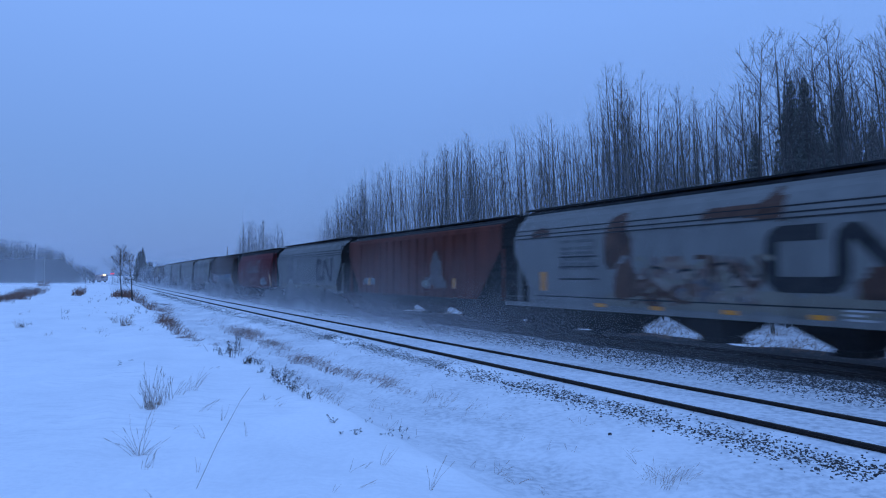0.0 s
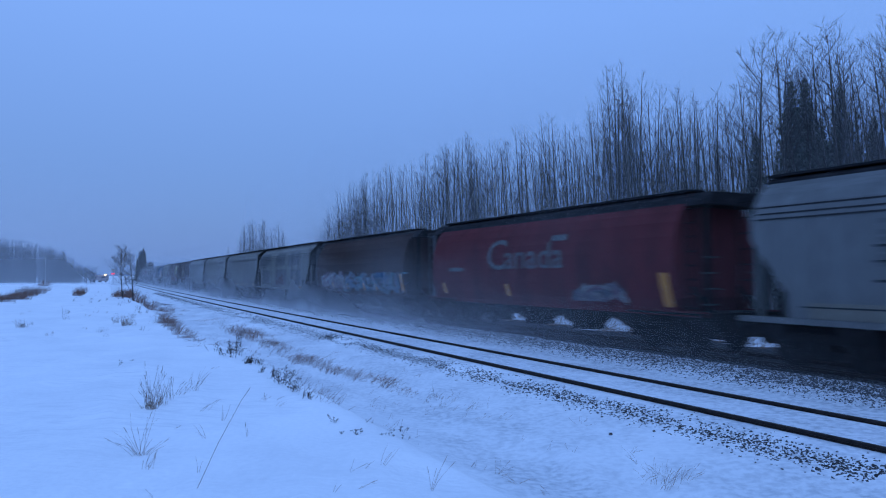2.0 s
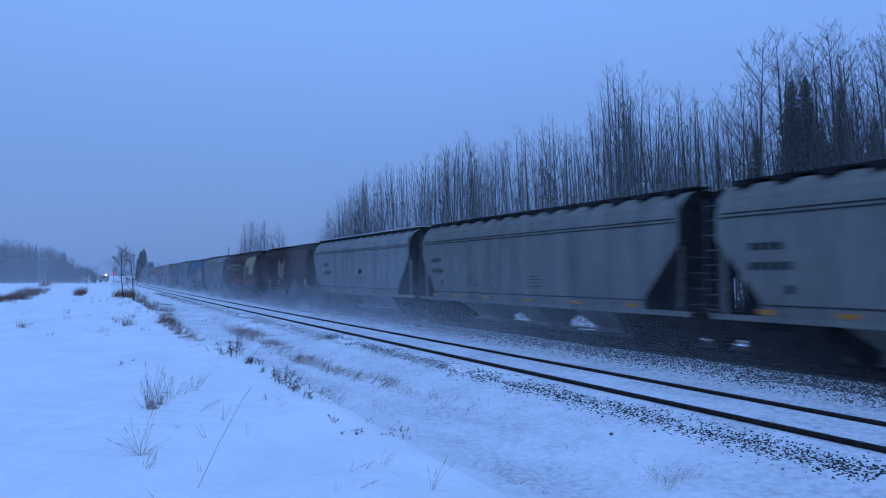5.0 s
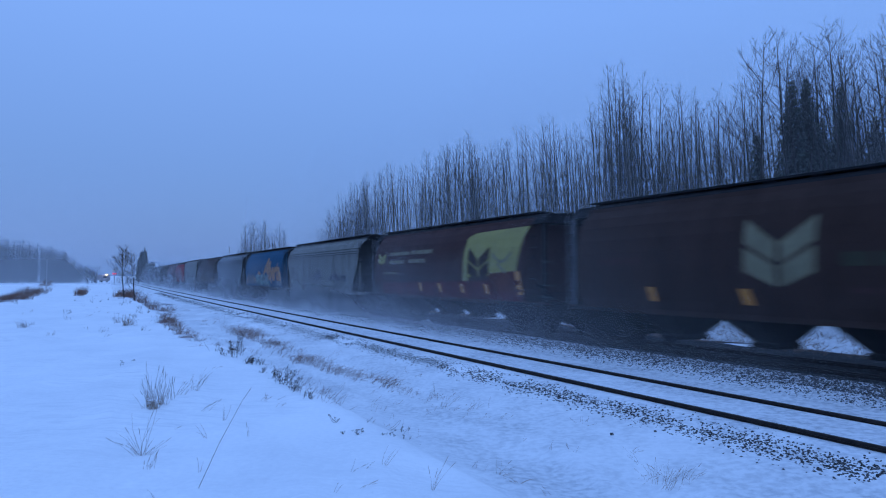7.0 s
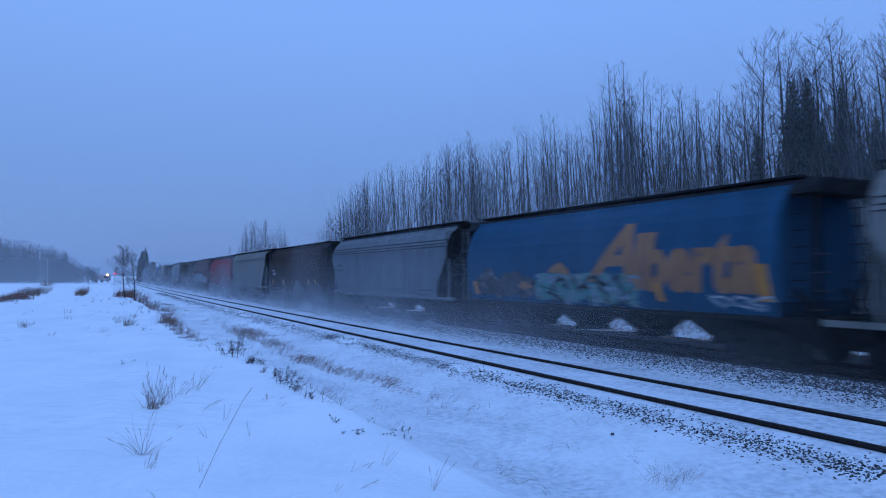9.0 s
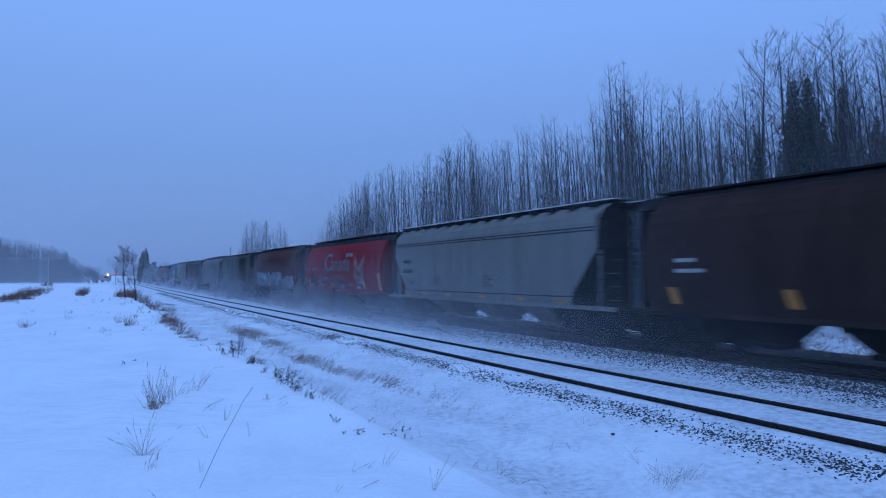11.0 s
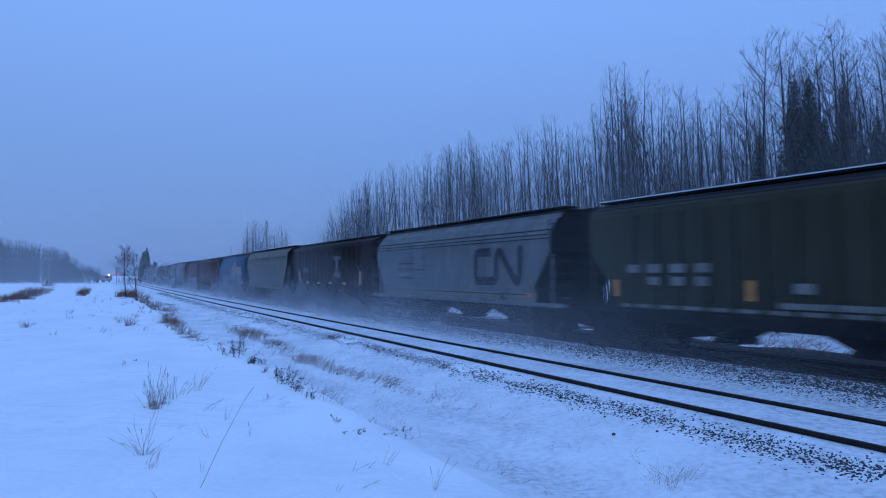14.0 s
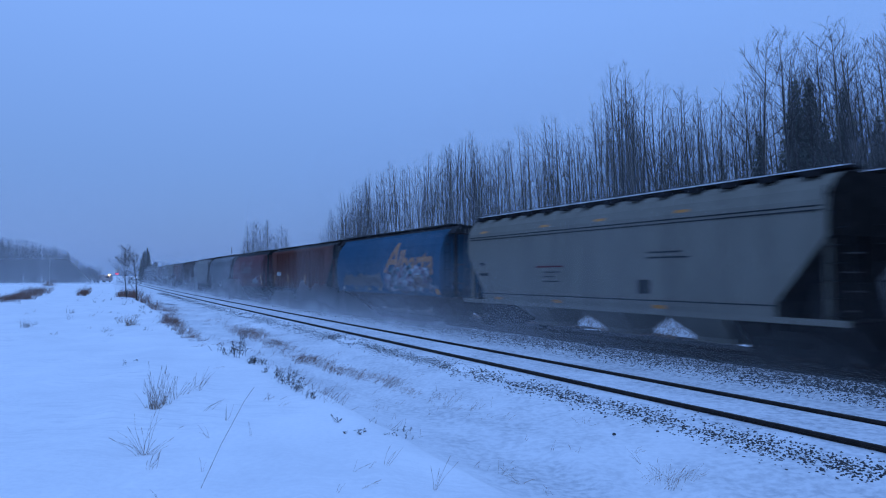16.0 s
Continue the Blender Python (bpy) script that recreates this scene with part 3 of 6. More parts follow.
def hopper_car(kind, paint, length, label, snowy=False):
    bays = 4 if kind == "cyl" else 3
    hl, gap = BODY[kind] / 2, length - BODY[kind]
    reach = hl + gap / 2 - .3      # out to the end sills
    base = tagged(new("hopper_wagon"), label, "hopper wagon", group="wagons of the grain train")
    roof_z, top = ROOF_Z[kind], PROFILES[kind][-1][1]
    if kind == "cyl" and paint in ("brown", "maroon", "red_brown", "blue"):
        roof_z = 4.27
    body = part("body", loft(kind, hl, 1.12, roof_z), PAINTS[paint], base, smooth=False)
    if kind != "cyl":      # slope sheets and undersides blackened for grime and painted-in shade
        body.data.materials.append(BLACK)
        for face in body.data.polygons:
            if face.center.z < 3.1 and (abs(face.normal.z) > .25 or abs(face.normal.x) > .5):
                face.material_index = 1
    part("roof", loft(kind, hl, roof_z, top), DARKROOF, base, "dark dirty roof")
    for y in (-1, 1):
        lo, hi = sorted((y * .42, y * .93))
        walkway = Builder().box(-hl - .1, hl + .1, lo, hi, top + .05, top + .1)
        for x in np.linspace(-hl + .3, hl - .3, 12):
            walkway.box(x - .03, x + .03, lo, hi, top - .05, top + .05)
        part("running_board", walkway, DARKROOF, base, "dark grating walkway")
        lo, hi = sorted((y * 1.3, y * 1.43)) if kind == "cyl" else sorted((y * 1.47, y * 1.56))
        part("side_sill", Builder().box(-reach, reach, lo, hi, 1.02, 1.16), BLACK if paint in ("blue", "black_brown") or kind in ("rib", "short") else PAINTS[paint], base)
    if kind in ("rib", "short"):
        for y in (-1, 1):
            lo, hi = sorted((y * 1.28, y * 1.4))
            part("side_girder", Builder().box(-hl + 1.9, hl - 1.9, lo, hi, .8, 1.1), BLACK, base, "black side girder")
    hatch = Builder()
    hatch.frustum((-hl + .9, hl - .9, -.3, .3), (-hl + .95, hl - .95, -.22, .22), top - .02, top + .16)
    part("hatch", hatch, DARKROOF, base, "long trough hatch cover")
    # hopper bays: tapered both ways, with open triangles between them
    inner = 12.0 if kind == "cyl" else min(11.7, 2 * hl - 3.6)
    pitch = inner / bays
    full = kind == "tall"
    for k in range(bays):
        x = -inner / 2 + pitch * (k + .5) - (.28 if kind == "cyl" else 0)
        foot, top_half = (.62, pitch / 2 - .85) if full else (.33, pitch / 2 - .85)
        low_half = .46 if full else .42
        bay = Builder().frustum((x - foot, x + foot, -low_half, low_half), (x - top_half, x + top_half, -1.42, 1.42), .42, 1.13)
        bay.box(x - foot - .06, x + foot + .06, -.46, .46, .27, .42)
        part("hopper_bay", bay, PAINTS[paint] if full else BLACK, base, "grimy hopper bay with outlet gate")
    for e in (-1, 1):
        lo, hi = sorted((e * (inner / 2 - .6), e * reach))
        part("stub_sill", Builder().box(lo, hi, -.3, .3, .72, 1.1), BLACK, base)
    for e in (-1, 1):      # air tank, levers and piping between the outer bay and the bogie
        lo, hi = sorted((e * (inner / 2 - .5), e * (reach - 2.2)))
        part("brake_gear", Builder().frustum((lo + .2, hi - .1, -.9, .9), (lo, hi, -1.35, 1.35), .3, 1.05), BLACK, base, "dark brake gear and slope sheet")
    for e in (-1, 1):
        end = Builder()
        lo, hi = sorted((e * (hl - 1.9), e * reach))
        end.box(lo, hi, -1.5, 1.5, 1.06, 1.12)
        lo, hi = sorted((e * (reach - .14), e * reach))
        end.box(lo, hi, -1.55, 1.55, .92, 1.12)
        part("end_platform", end, BLACK, base)
        for y in (-1.4, 1.4):
            part("end_post", Builder().frustum((e * (hl - .12) - .05, e * (hl - .12) + .05, y - .06, y + .06), (e * (hl - .1) - .04, e * (hl - .1) + .04, y - .06, y + .06), 1.12, CUT[kind][1] + .3), PAINTS[paint], base)
            rungs = LADDER_GREY if kind in ("cyl", "tall") and e > 0 else BLACK
            part("ladder", shared("ladder_" + rungs.name, make_ladder, rungs), rungs, base, at=(e * (hl + (.5 if kind == "cyl" else .16)), y * (1.02 if kind == "cyl" else 1.09), 0))
        for k in range(4):
            part("grab_iron", shared("grab_iron", lambda: Builder().tube([(0, -.28, 0), (0, .28, 0)], [.018, .018], 5), DULL_IRON), DULL_IRON, base, at=(e * (hl + (.83 if kind == "cyl" else .22)), 1.12 - .12 * (k % 2), 1.35 + .42 * k))
        lo, hi = sorted((e * (reach - .95), e * (reach - .02)))
        part("draft_gear", Builder().frustum((lo, hi, -.7, .7), (lo, hi, -1.3, 1.3), .45, 1.04), BLACK, base, "dark draft gear and steps")
        part("coupler", Builder().box(min(e * hl, e * (reach + .33)), max(e * hl, e * (reach + .33)), -.12, .12, .72, .95), BLACK, base)
        for y in (-.9, .9):
            part("end_brace", Builder().tube([(e * (hl + .02), y, CUT[kind][1] + .3), (e * (reach - .2), y, 1.1)], [.05, .05], 6), BLACK, base)
        if kind == "cyl":      # a hood over the end platform, on four thin posts
            hood = Builder()
            x0, x1 = sorted((e * (hl + .025), e * (hl + .78)))
            hood.frustum((x0, x1, -1.2, 1.2), (x0, x1, -.9, .9), 4.02, 4.38)
            part("end_hood", hood, DARKROOF, base, "dark hood over the end platform")
            for y in (-1.12, 1.12):
                part("hood_post", Builder().box(e * (hl + .74) - .05, e * (hl + .74) + .05, y - .06, y + .06, 1.12, 4.03), LADDER_GREY if e > 0 else BLACK, base, "grey corner post" if e > 0 else "dark corner post")
        else:      # air reservoir and brake valves under the slope sheet
            x0, x1 = sorted((e * (hl - CUT[kind][0] + .35), e * (hl - .25)))
            part("air_reservoir", Builder().frustum((x0, x1, -.95, 1.05), (x0 + .1, x1 - .1, -.8, .9), 1.12, 1.95), BLACK, base, "black air reservoir on the end platform")
        # dirty end sheet; the black ones also paint in shade between wagons
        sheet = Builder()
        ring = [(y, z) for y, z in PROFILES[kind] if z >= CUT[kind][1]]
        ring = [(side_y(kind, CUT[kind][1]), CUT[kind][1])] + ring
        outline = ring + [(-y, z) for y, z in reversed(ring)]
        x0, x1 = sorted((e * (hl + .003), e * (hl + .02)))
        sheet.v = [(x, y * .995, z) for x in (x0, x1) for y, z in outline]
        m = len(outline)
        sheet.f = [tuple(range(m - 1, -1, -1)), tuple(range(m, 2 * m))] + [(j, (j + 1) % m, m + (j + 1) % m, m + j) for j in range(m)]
        part("end_sheet", sheet, PAINTS[paint] if kind == "cyl" else BLACK, base, "grimy painted end wall" if kind == "cyl" else "dirty end sheet blackened for the shade between wagons")
        truck = part("bogie", shared("bogie_bolster", lambda: Builder().box(-.3, .3, -1.0, 1.0, .42, .72), BLACK), BLACK, base, "black bogie", at=(e * (reach - 1.75), 0, 0))
        for y in (-1.02, 1.02):
            part("side_frame", shared("bogie_side_frame", make_side_frame, BLACK), BLACK, truck, at=(0, y, 0))
            for x in (-.86, .86):
                w = part("wheel", shared("wheel", make_wheel, BLACK), BLACK, truck, at=(x, y * .74, .457))
                if y < 0:
                    w.rotation_euler = (0, 0, math.pi)
    if snowy:
        for y in (-1, 1):
            lo, hi = sorted((y * .4, y * .97))
            part("roof_snow", Builder().box(-hl, hl, lo, hi, top + .098, top + .125), ROOFSNOW, base, "thin snow along the roof walk")
    if kind in ("rib", "short"):
        for y in (-1, 1):
            for x in np.linspace(-hl + 2.1, hl - 2.1, 15):
                rib = part("rib", shared("rib_" + paint, lambda: Builder().frustum((-.09, .09, -.02, .08), (-.08, .08, -.02, .07), 1.16, 3.88), PAINTS[paint]), PAINTS[paint], base)
                rib.location = (x, y * 1.5, 0)
                rib.rotation_euler = (0, 0, 0 if y > 0 else math.pi)
    if kind == "tall":      # scalloped plates under the roof walk
        for y in (-1, 1):
            lo, hi = sorted((y * .9, y * 1.3))
            for x in np.arange(-hl + .65, hl - .5, 1.15):
                part("roof_bracket", shared(f"roof_bracket_{y}", lambda: Builder().box(-.22, .22, lo, hi, 4.36, 4.5), DARKROOF), DARKROOF, base, at=(x, 0, 0))
    if kind in ("flat", "tall"):
        for z, proud in ((3.43, .025), (3.56, .02), (3.72, .015), (1.42, .02)) if kind == "flat" else ((3.56, .02), (3.66, .016), (1.42, .02)):
            w = side_y(kind, z) + proud
            ends = hl - (.15 if z > 2 else 1.35)
            part("seam", Builder().box(-ends, ends, w - .05, w, z - .018, z + .018), INK, base, "dark welded seam")
    return base, Side(kind, hl, base), hl


def tapes(side, us, z0, z1, wide=.26, slant=.12):
    for u in us:
        side.quad("reflector", ((u, z0), (u + wide, z0), (u + wide - slant, z1), (u - slant, z1)), ORANGE, "orange reflective tape", 1, 3, .004)


def bars(side, u0, u1, z0, rows, mat, high=.1, gap=.12):
    for k in range(rows):
        side.bar("marking", u0, u1 - .3 * (k % 2), z0 + k * (high + gap), z0 + k * (high + gap) + high, mat)


TRAIN = []        # (wagon, place of its middle along the line at the start)
SPEED, MID_LAT = 23.2, 6.99
ENDS = (3.9, 22.05, 40.53, 58.09, 75.33, 93.43, 111.63, 128.75, 146.13, 163.88, 180.84, 198.8, 217.7, 234.61, 252.8, 270.59, 288.78, 305.58, 323.93, 342.81,
        361.07, 379.58, 397.13, 414.59, 433.22, 451.9, 470.18)
KINDS = (("flat", "grey"), ("flat", "rusty_grey"), ("rib", "oxide"), ("flat", "light_grey"), ("cyl", "dull_red"), ("cyl", "brown"), ("flat", "grey"), ("tall", "grey"),
         ("tall", "grey"), ("tall", "pale_grey"), ("cyl", "brown"), ("cyl", "maroon"), ("flat", "grey"), ("cyl", "blue"), ("flat", "blue_grey"), ("cyl", "brown"),
         ("tall", "warm_grey"), ("cyl", "red"), ("cyl", "red_brown"), ("short", "olive"), ("flat", "light_grey"), ("rib", "black_brown"), ("tall", "beige_grey"), ("cyl", "blue"),
         ("rib", "oxide"), ("cyl", "dull_red"), ("flat", "blue_grey"), ("flat", "grey"), ("cyl", "brown"), ("rib", "oxide"), ("flat", "grey"), ("flat", "light_grey"),
         ("cyl", "maroon"), ("flat", "grey"), ("flat", "patched_grey"), ("cyl", "brown"), ("flat", "light_grey"), ("cyl", "dull_red"), ("flat", "grey"), ("flat", "grey"),
         ("rib", "brown"), ("flat", "grey"), ("cyl", "maroon"), ("flat", "light_grey"))
SHAPE_WORDS = {"cyl": "round-sided", "flat": "flat-sided", "tall": "smooth-sided", "rib": "ribbed", "short": "ribbed"}
COLOUR_WORDS = {"grey": "dirty grey", "rusty_grey": "rust-streaked grey", "patched_grey": "patch-painted grey", "light_grey": "light grey", "pale_grey": "pale grey", "beige_grey": "beige-grey",
                "blue_grey": "blue-grey", "oxide": "rusty red-brown", "brown": "dark brown", "black_brown": "blackish brown", "maroon": "maroon", "red_brown": "red-brown", "warm_grey": "warm grey", "dull_red": "faded red", "red": "bright red", "blue": "blue", "olive": "dark olive"}
NOTES = {1: "with graffiti and a black emblem", 3: "with a black band emblem", 4: "with white script lettering", 5: "with pale graffiti along the sill", 10: "with a pale wheat emblem",
         11: "with a big yellow emblem panel", 12: "with a dark graffiti scrawl", 13: "with orange lettering and green graffiti", 17: "with white script and wheat emblem",
         18: "with blue and white graffiti", 20: "with a black band emblem", 21: "with small yellow marks", 23: "with orange lettering and pale graffiti", 25: "with white script lettering"}


def data_block(side, u0, u1):
    """Rows of small grey writing between black rules, as on the flat-sided wagons."""
    for k, z in enumerate((3.18, 2.95, 2.8, 2.6, 2.45, 2.3)):
        lettered_row(side, u0 + .1, u1 - .25, z, .1, PAINTS["patched_grey"], 40 + k)
    for z in (2.7, 2.38, 1.98):
        side.bar("marking", u0, u1, z, z + .055, INK, "black rule")


def lettered_row(side, u0, u1, z, high, mat, seed, more=0):
    """A row of unreadable writing: short bars with word gaps, in one painted mark."""
    rng = np.random.default_rng(seed)
    b, u = Builder(), u0
    while u < u1 - .1:
        w = min(u1 - u, rng.uniform(.25, .7))
        i = len(b.v)
        b.v += [side.at(u, z, more), side.at(u + w, z, more), side.at(u + w, z + high, more), side.at(u, z + high, more)]
        b.f.append((i, i + 1, i + 2, i + 3))
        u += w + rng.uniform(.06, .14)
    tagged(part("marking", b, mat, side.owner, "row of small writing"), kind="stuff")


def decorate(i, side, hl):
    if i == 1:
        emblem_stroke(side, 10.75, 1.72, 3.9, 1.55)
        data_block(side, 2.75, 4.75)
        side.ragged("painted_patch", 5.0, 13.6, 1.14, 1.75, PAINTS["beige_grey"], "brownish grime along the lower side", 17, .6, more=-.004)
        for u0, u1, z0, z1, seed in ((5.05, 6.3, 2.3, 4.0, 3), (5.5, 6.5, 1.3, 2.6, 4), (1.1, 2.2, 3.4, 3.8, 9), (8.8, 11.1, 3.5, 3.85, 5), (10.5, 11.25, 3.3, 4.25, 7), (6.3, 7.4, 1.2, 1.9, 8), (13.0, 15.4, 1.5, 2.3, 12)):
            side.ragged("rust_patch", u0, u1, z0, z1, RUST, "rust streak", seed, .72)
        side.ragged("graffiti", 6.4, 10.6, 1.3, 2.65, TAGS["warm"], "faded warm graffiti", 2, .6)
        side.scrawl(6.45, 10.6, 1.4, 2.6, 98, (INK, PAINTS["beige_grey"], RUST), "faded brown graffiti letters", 1.2, .08)
        for u in (4.6, 7.0, 9.5, 11.9, 14.2):
            side.bar("reflector", u, u + .48, 1.15, 1.26, AMBER, "orange reflective tape", .01)
        bars(side, 12.7, 13.4, 1.16, 3, WHITE, .05, .05)
        side.bar("reflector", 1.65, 2.05, 1.6, 2.25, ORANGE, "orange reflective tape")
    elif i == 2:
        side.bar("marking", 2.8, 4.5, 1.64, 1.98, PAINTS["light_grey"], "pale data plate", .09)
        side.bar("marking", 3.5, 3.85, 1.6, 1.98, ORANGE, "orange sticker", .098)
        side.ragged("graffiti", 10.7, 13.0, 1.5, 2.2, FADED_FIGURE, "pale washed-out graffiti figure", 19, .6, more=.09)
        side.ragged("graffiti", 11.4, 12.5, 1.9, 3.4, FADED_FIGURE, "", 20, .6, more=.092)
        side.bar("marking", 10.5, 11.2, 1.6, 1.9, PAINTS["grey"], "", .095)
        side.bar("reflector", 13.6, 13.85, 1.56, 2.0, ORANGE, "orange reflective tape", .09)
    elif i == 3 or i == 20:
        emblem_stroke(side, 10.83, 1.72, 3.72, 1.5)
        data_block(side, 3.0, 4.9)
        bars(side, 13.0, 13.5, 1.2, 3, INK, .06, .05)
        side.bar("painted_patch", 1.5, 15.4, 1.17, 1.52, PAINTS["beige_grey"], "grimy lower side band")
        if i == 20:
            side.bar("reflector", 14.6, 15.15, 1.36, 1.47, ORANGE, "orange reflective tape", .004)
            side.bar("reflector", 14.95, 15.13, 1.62, 2.05, GRIMY_AMBER, "grimy orange reflective tape")
            side.bar("reflector", 15.05, 15.28, 1.18, 1.5, GRIMY_AMBER, "grimy orange reflective tape")
            for u in (1.7, 4.45, 7.4, 9.85, 12.4):
                side.bar("reflector", u, u + .26, 1.2, 1.47, GRIMY_AMBER, "grimy orange reflective tape", .004)
            side.bar("marking", 12.9, 13.22, 1.2, 1.4, INK, "small dark data plate", .004)
            for u0, u1, z0, z1, seed in ((8.9, 9.4, 1.2, 2.0, 51), (10.8, 11.4, 1.15, 1.5, 52), (6.0, 8.4, 1.9, 2.5, 54), (2.2, 6.5, 3.0, 3.4, 55)):
                side.ragged("grime_patch", u0, u1, z0, z1, PAINTS["blue_grey"], "faint grime stain", seed, .5)
            lettered_row(side, 5.2, 6.3, 2.36, .07, INK, 57)
            lettered_row(side, 5.6, 6.1, 2.9, .07, INK, 58)
    elif i in (4, 25):
        faded = PAINTS["light_grey"] if i == 25 else PAINTS["patched_grey"]
        side.words("C", 4.85, 6.2, 2.35, 1.15, faded, "faded white script initial", .005)
        side.words("anada", 6.1, 9.8, 2.38, .92, faded, "faded white script lettering", .005)
        side.bar("lettering", 9.0, 9.9, 3.3, 3.5, faded, "small pale flag mark")
        bars(side, 1.6, 2.9, 2.3, 1, faded, .14, .1)
        side.ragged("graffiti", 10.15, 12.9, 1.25, 1.95, TAGS["pale"], "pale graffiti", 6, .5)
        tapes(side, (1.0, 6.2), 1.35, 1.8)
        tapes(side, (14.3,), 1.25, 2.2, .35)
    elif i == 5:
        side.ragged("graffiti", .9, 5.8, 1.2, 2.4, TAGS["pale"], "cream and plum graffiti", 8, .5)
        side.scrawl(1.0, 5.7, 1.2, 2.3, 81, (WHITE, PLUM, PALE_BLUE), "cream and plum graffiti letters", .95, .06)
        side.ragged("graffiti", 5.6, 14.3, 1.2, 2.35, TAGS["blue"], "blue and teal graffiti", 14, .5)
        side.scrawl(5.7, 14.2, 1.15, 2.25, 82, (PALE_BLUE, TEAL, INK), "blue and teal graffiti letters", 1.1, .06)
        side.ragged("graffiti", 10.6, 12.6, 1.95, 2.3, PAINTS["blue"], "blue graffiti cap", 15, .5, more=.014)
        tapes(side, (3.3, 6.0, 8.9, 10.8), 1.3, 1.7, .2)
        tapes(side, (14.35,), 1.3, 2.2, .3)
    elif i == 6:
        for u0, u1, z0, z1 in ((.35, 4.2, 2.78, 3.95), (6.3, 9.3, 2.78, 3.95), (10.4, 13.6, 2.8, 3.95), (1.3, 4.2, 1.25, 2.6), (6.3, 9.9, 1.25, 2.6), (11.0, 14.0, 1.25, 2.6)):
            side.ragged("painted_patch", u0, u1, z0, z1, PAINTS["patched_grey"], "darker painted-over panel", u0 * 3, .95)
        bars(side, 1.2, 2.2, 2.2, 2, INK, .12, .15)
        side.ragged("graffiti", 6.2, 9.3, 1.28, 2.05, FAINT_RED, "faint maroon graffiti", 9, .3, more=.006)
        side.ragged("graffiti", 7.0, 8.6, 1.4, 2.3, FAINT_RED, "faint red graffiti", 10, .3, more=.008)
        side.scrawl(6.4, 9.1, 1.4, 2.15, 83, (PAINTS["maroon"], PAINTS["dull_red"], FAINT_RED), "faint red graffiti letters", .9, .07)
        side.ragged("rust_patch", 11.8, 12.5, 1.4, 2.6, PAINTS["beige_grey"], "brownish rust smear", 59, .6, more=.006)
        side.bar("marking", 14.36, 14.9, 1.5, 1.8, INK, "small dark data plate", .006)
        bars(side, 1.3, 2.6, 2.75, 2, INK, .1, .12)
        tapes(side, (11.0, 13.6), 1.2, 1.3, .5, 0)
    elif i == 10:
        sheaf(side, 6.5, 8.4, 1.85, 3.5, YELLOW_PALE)
        lettered_row(side, 1.2, 2.9, 2.45, .18, PAINTS["maroon"], 3)
        lettered_row(side, 9.0, 12.9, 2.32, .3, PAINTS["olive"], 5)
        lettered_row(side, 9.2, 12.2, 1.75, .12, PAINTS["maroon"], 7)
        tapes(side, (3.25, 6.45), 1.4, 1.8, .3)
        tapes(side, (14.45,), 1.35, 1.9, .34)
    elif i == 11:
        side.quad("painted_patch", ((1.0, 1.16), (14.6, 1.16), (14.6, 1.95), (1.0, 1.75)), PAINTS["dull_red"], "dull red lower band", 20, 6, -.004)
        side.quad("painted_patch", ((12.3, 1.5), (14.55, 1.5), (14.5, 2.3), (12.35, 2.2)), PAINTS["oxide"], "red patch under the panel", 6, 6, .002)
        side.quad("emblem_panel", ((10.15, 1.9), (10.65, 1.9), (10.9, 3.88), (10.35, 3.72)), YELLOW, "big yellow painted panel", 3, 14)
        side.quad("emblem_panel", ((10.6, 2.05), (12.4, 2.12), (12.6, 3.92), (10.85, 3.88)), YELLOW, "", 8, 14)
        side.quad("emblem_panel", ((12.35, 2.12), (14.35, 2.22), (14.75, 3.95), (12.55, 3.92)), YELLOW, "", 8, 14)
        sheaf(side, 10.65, 12.35, 1.9, 3.3, PAINTS["brown"], .006)
        side.strokes("emblem_panel", [[(12.6 + .2 * k, 3.0 - .35 * math.sin(k / 7 * math.pi)) for k in range(8)], [(13.0 + .15 * k, 2.6 - .1 * k) for k in range(5)]], .12, YELLOW_PALE, "", .008)
        lettered_row(side, 2.1, 4.5, 3.14, .17, YELLOW_PALE, 11)
        lettered_row(side, 4.8, 7.1, 3.16, .17, YELLOW_PALE, 12)
        lettered_row(side, 2.1, 4.1, 2.72, .17, YELLOW_PALE, 13)
        lettered_row(side, 4.6, 6.5, 2.74, .17, YELLOW_PALE, 14)
        sheaf(side, .55, 1.55, 2.7, 3.3, YELLOW)
        lettered_row(side, 1.5, 3.2, 2.2, .1, YELLOW_PALE, 15)
        tapes(side, (5.8, 7.85, 9.95, 12.0), 1.38, 1.78, .26)
        tapes(side, (14.35,), 1.4, 2.27, .34)
    elif i == 12:
        side.ragged("graffiti", 7.0, 9.1, 1.75, 2.6, TAGS["dark"], "dark graffiti scrawl", 31, .42)
        side.ragged("graffiti", 10.6, 14.4, 1.7, 2.55, TAGS["dark"], "dark graffiti scrawl", 33, .22)
        bars(side, 1.3, 2.0, 2.3, 2, INK, .12, .22)
        for u in (1.6, 4.6, 7.4, 10.2):
            side.bar("reflector", u, u + .45, 1.2, 1.28, RUST, "grimy reflective tape")
    elif i == 23:
        side.words("A", 8.0, 10.0, 2.3, 1.5, LETTER_ORANGE, "tall orange initial", .02, .3)
        side.words("lberta", 9.95, 14.1, 2.2, 1.2, LETTER_ORANGE, "orange lettering", .03, .12)
        side.ragged("graffiti", 8.2, 14.0, 1.2, 2.75, TAGS["cool"], "blue and white graffiti over the lettering", 64, .55, more=.006)
        side.ragged("graffiti", 11.6, 13.4, 1.4, 2.4, TAGS["warm"], "red graffiti", 66, .4, more=.01)
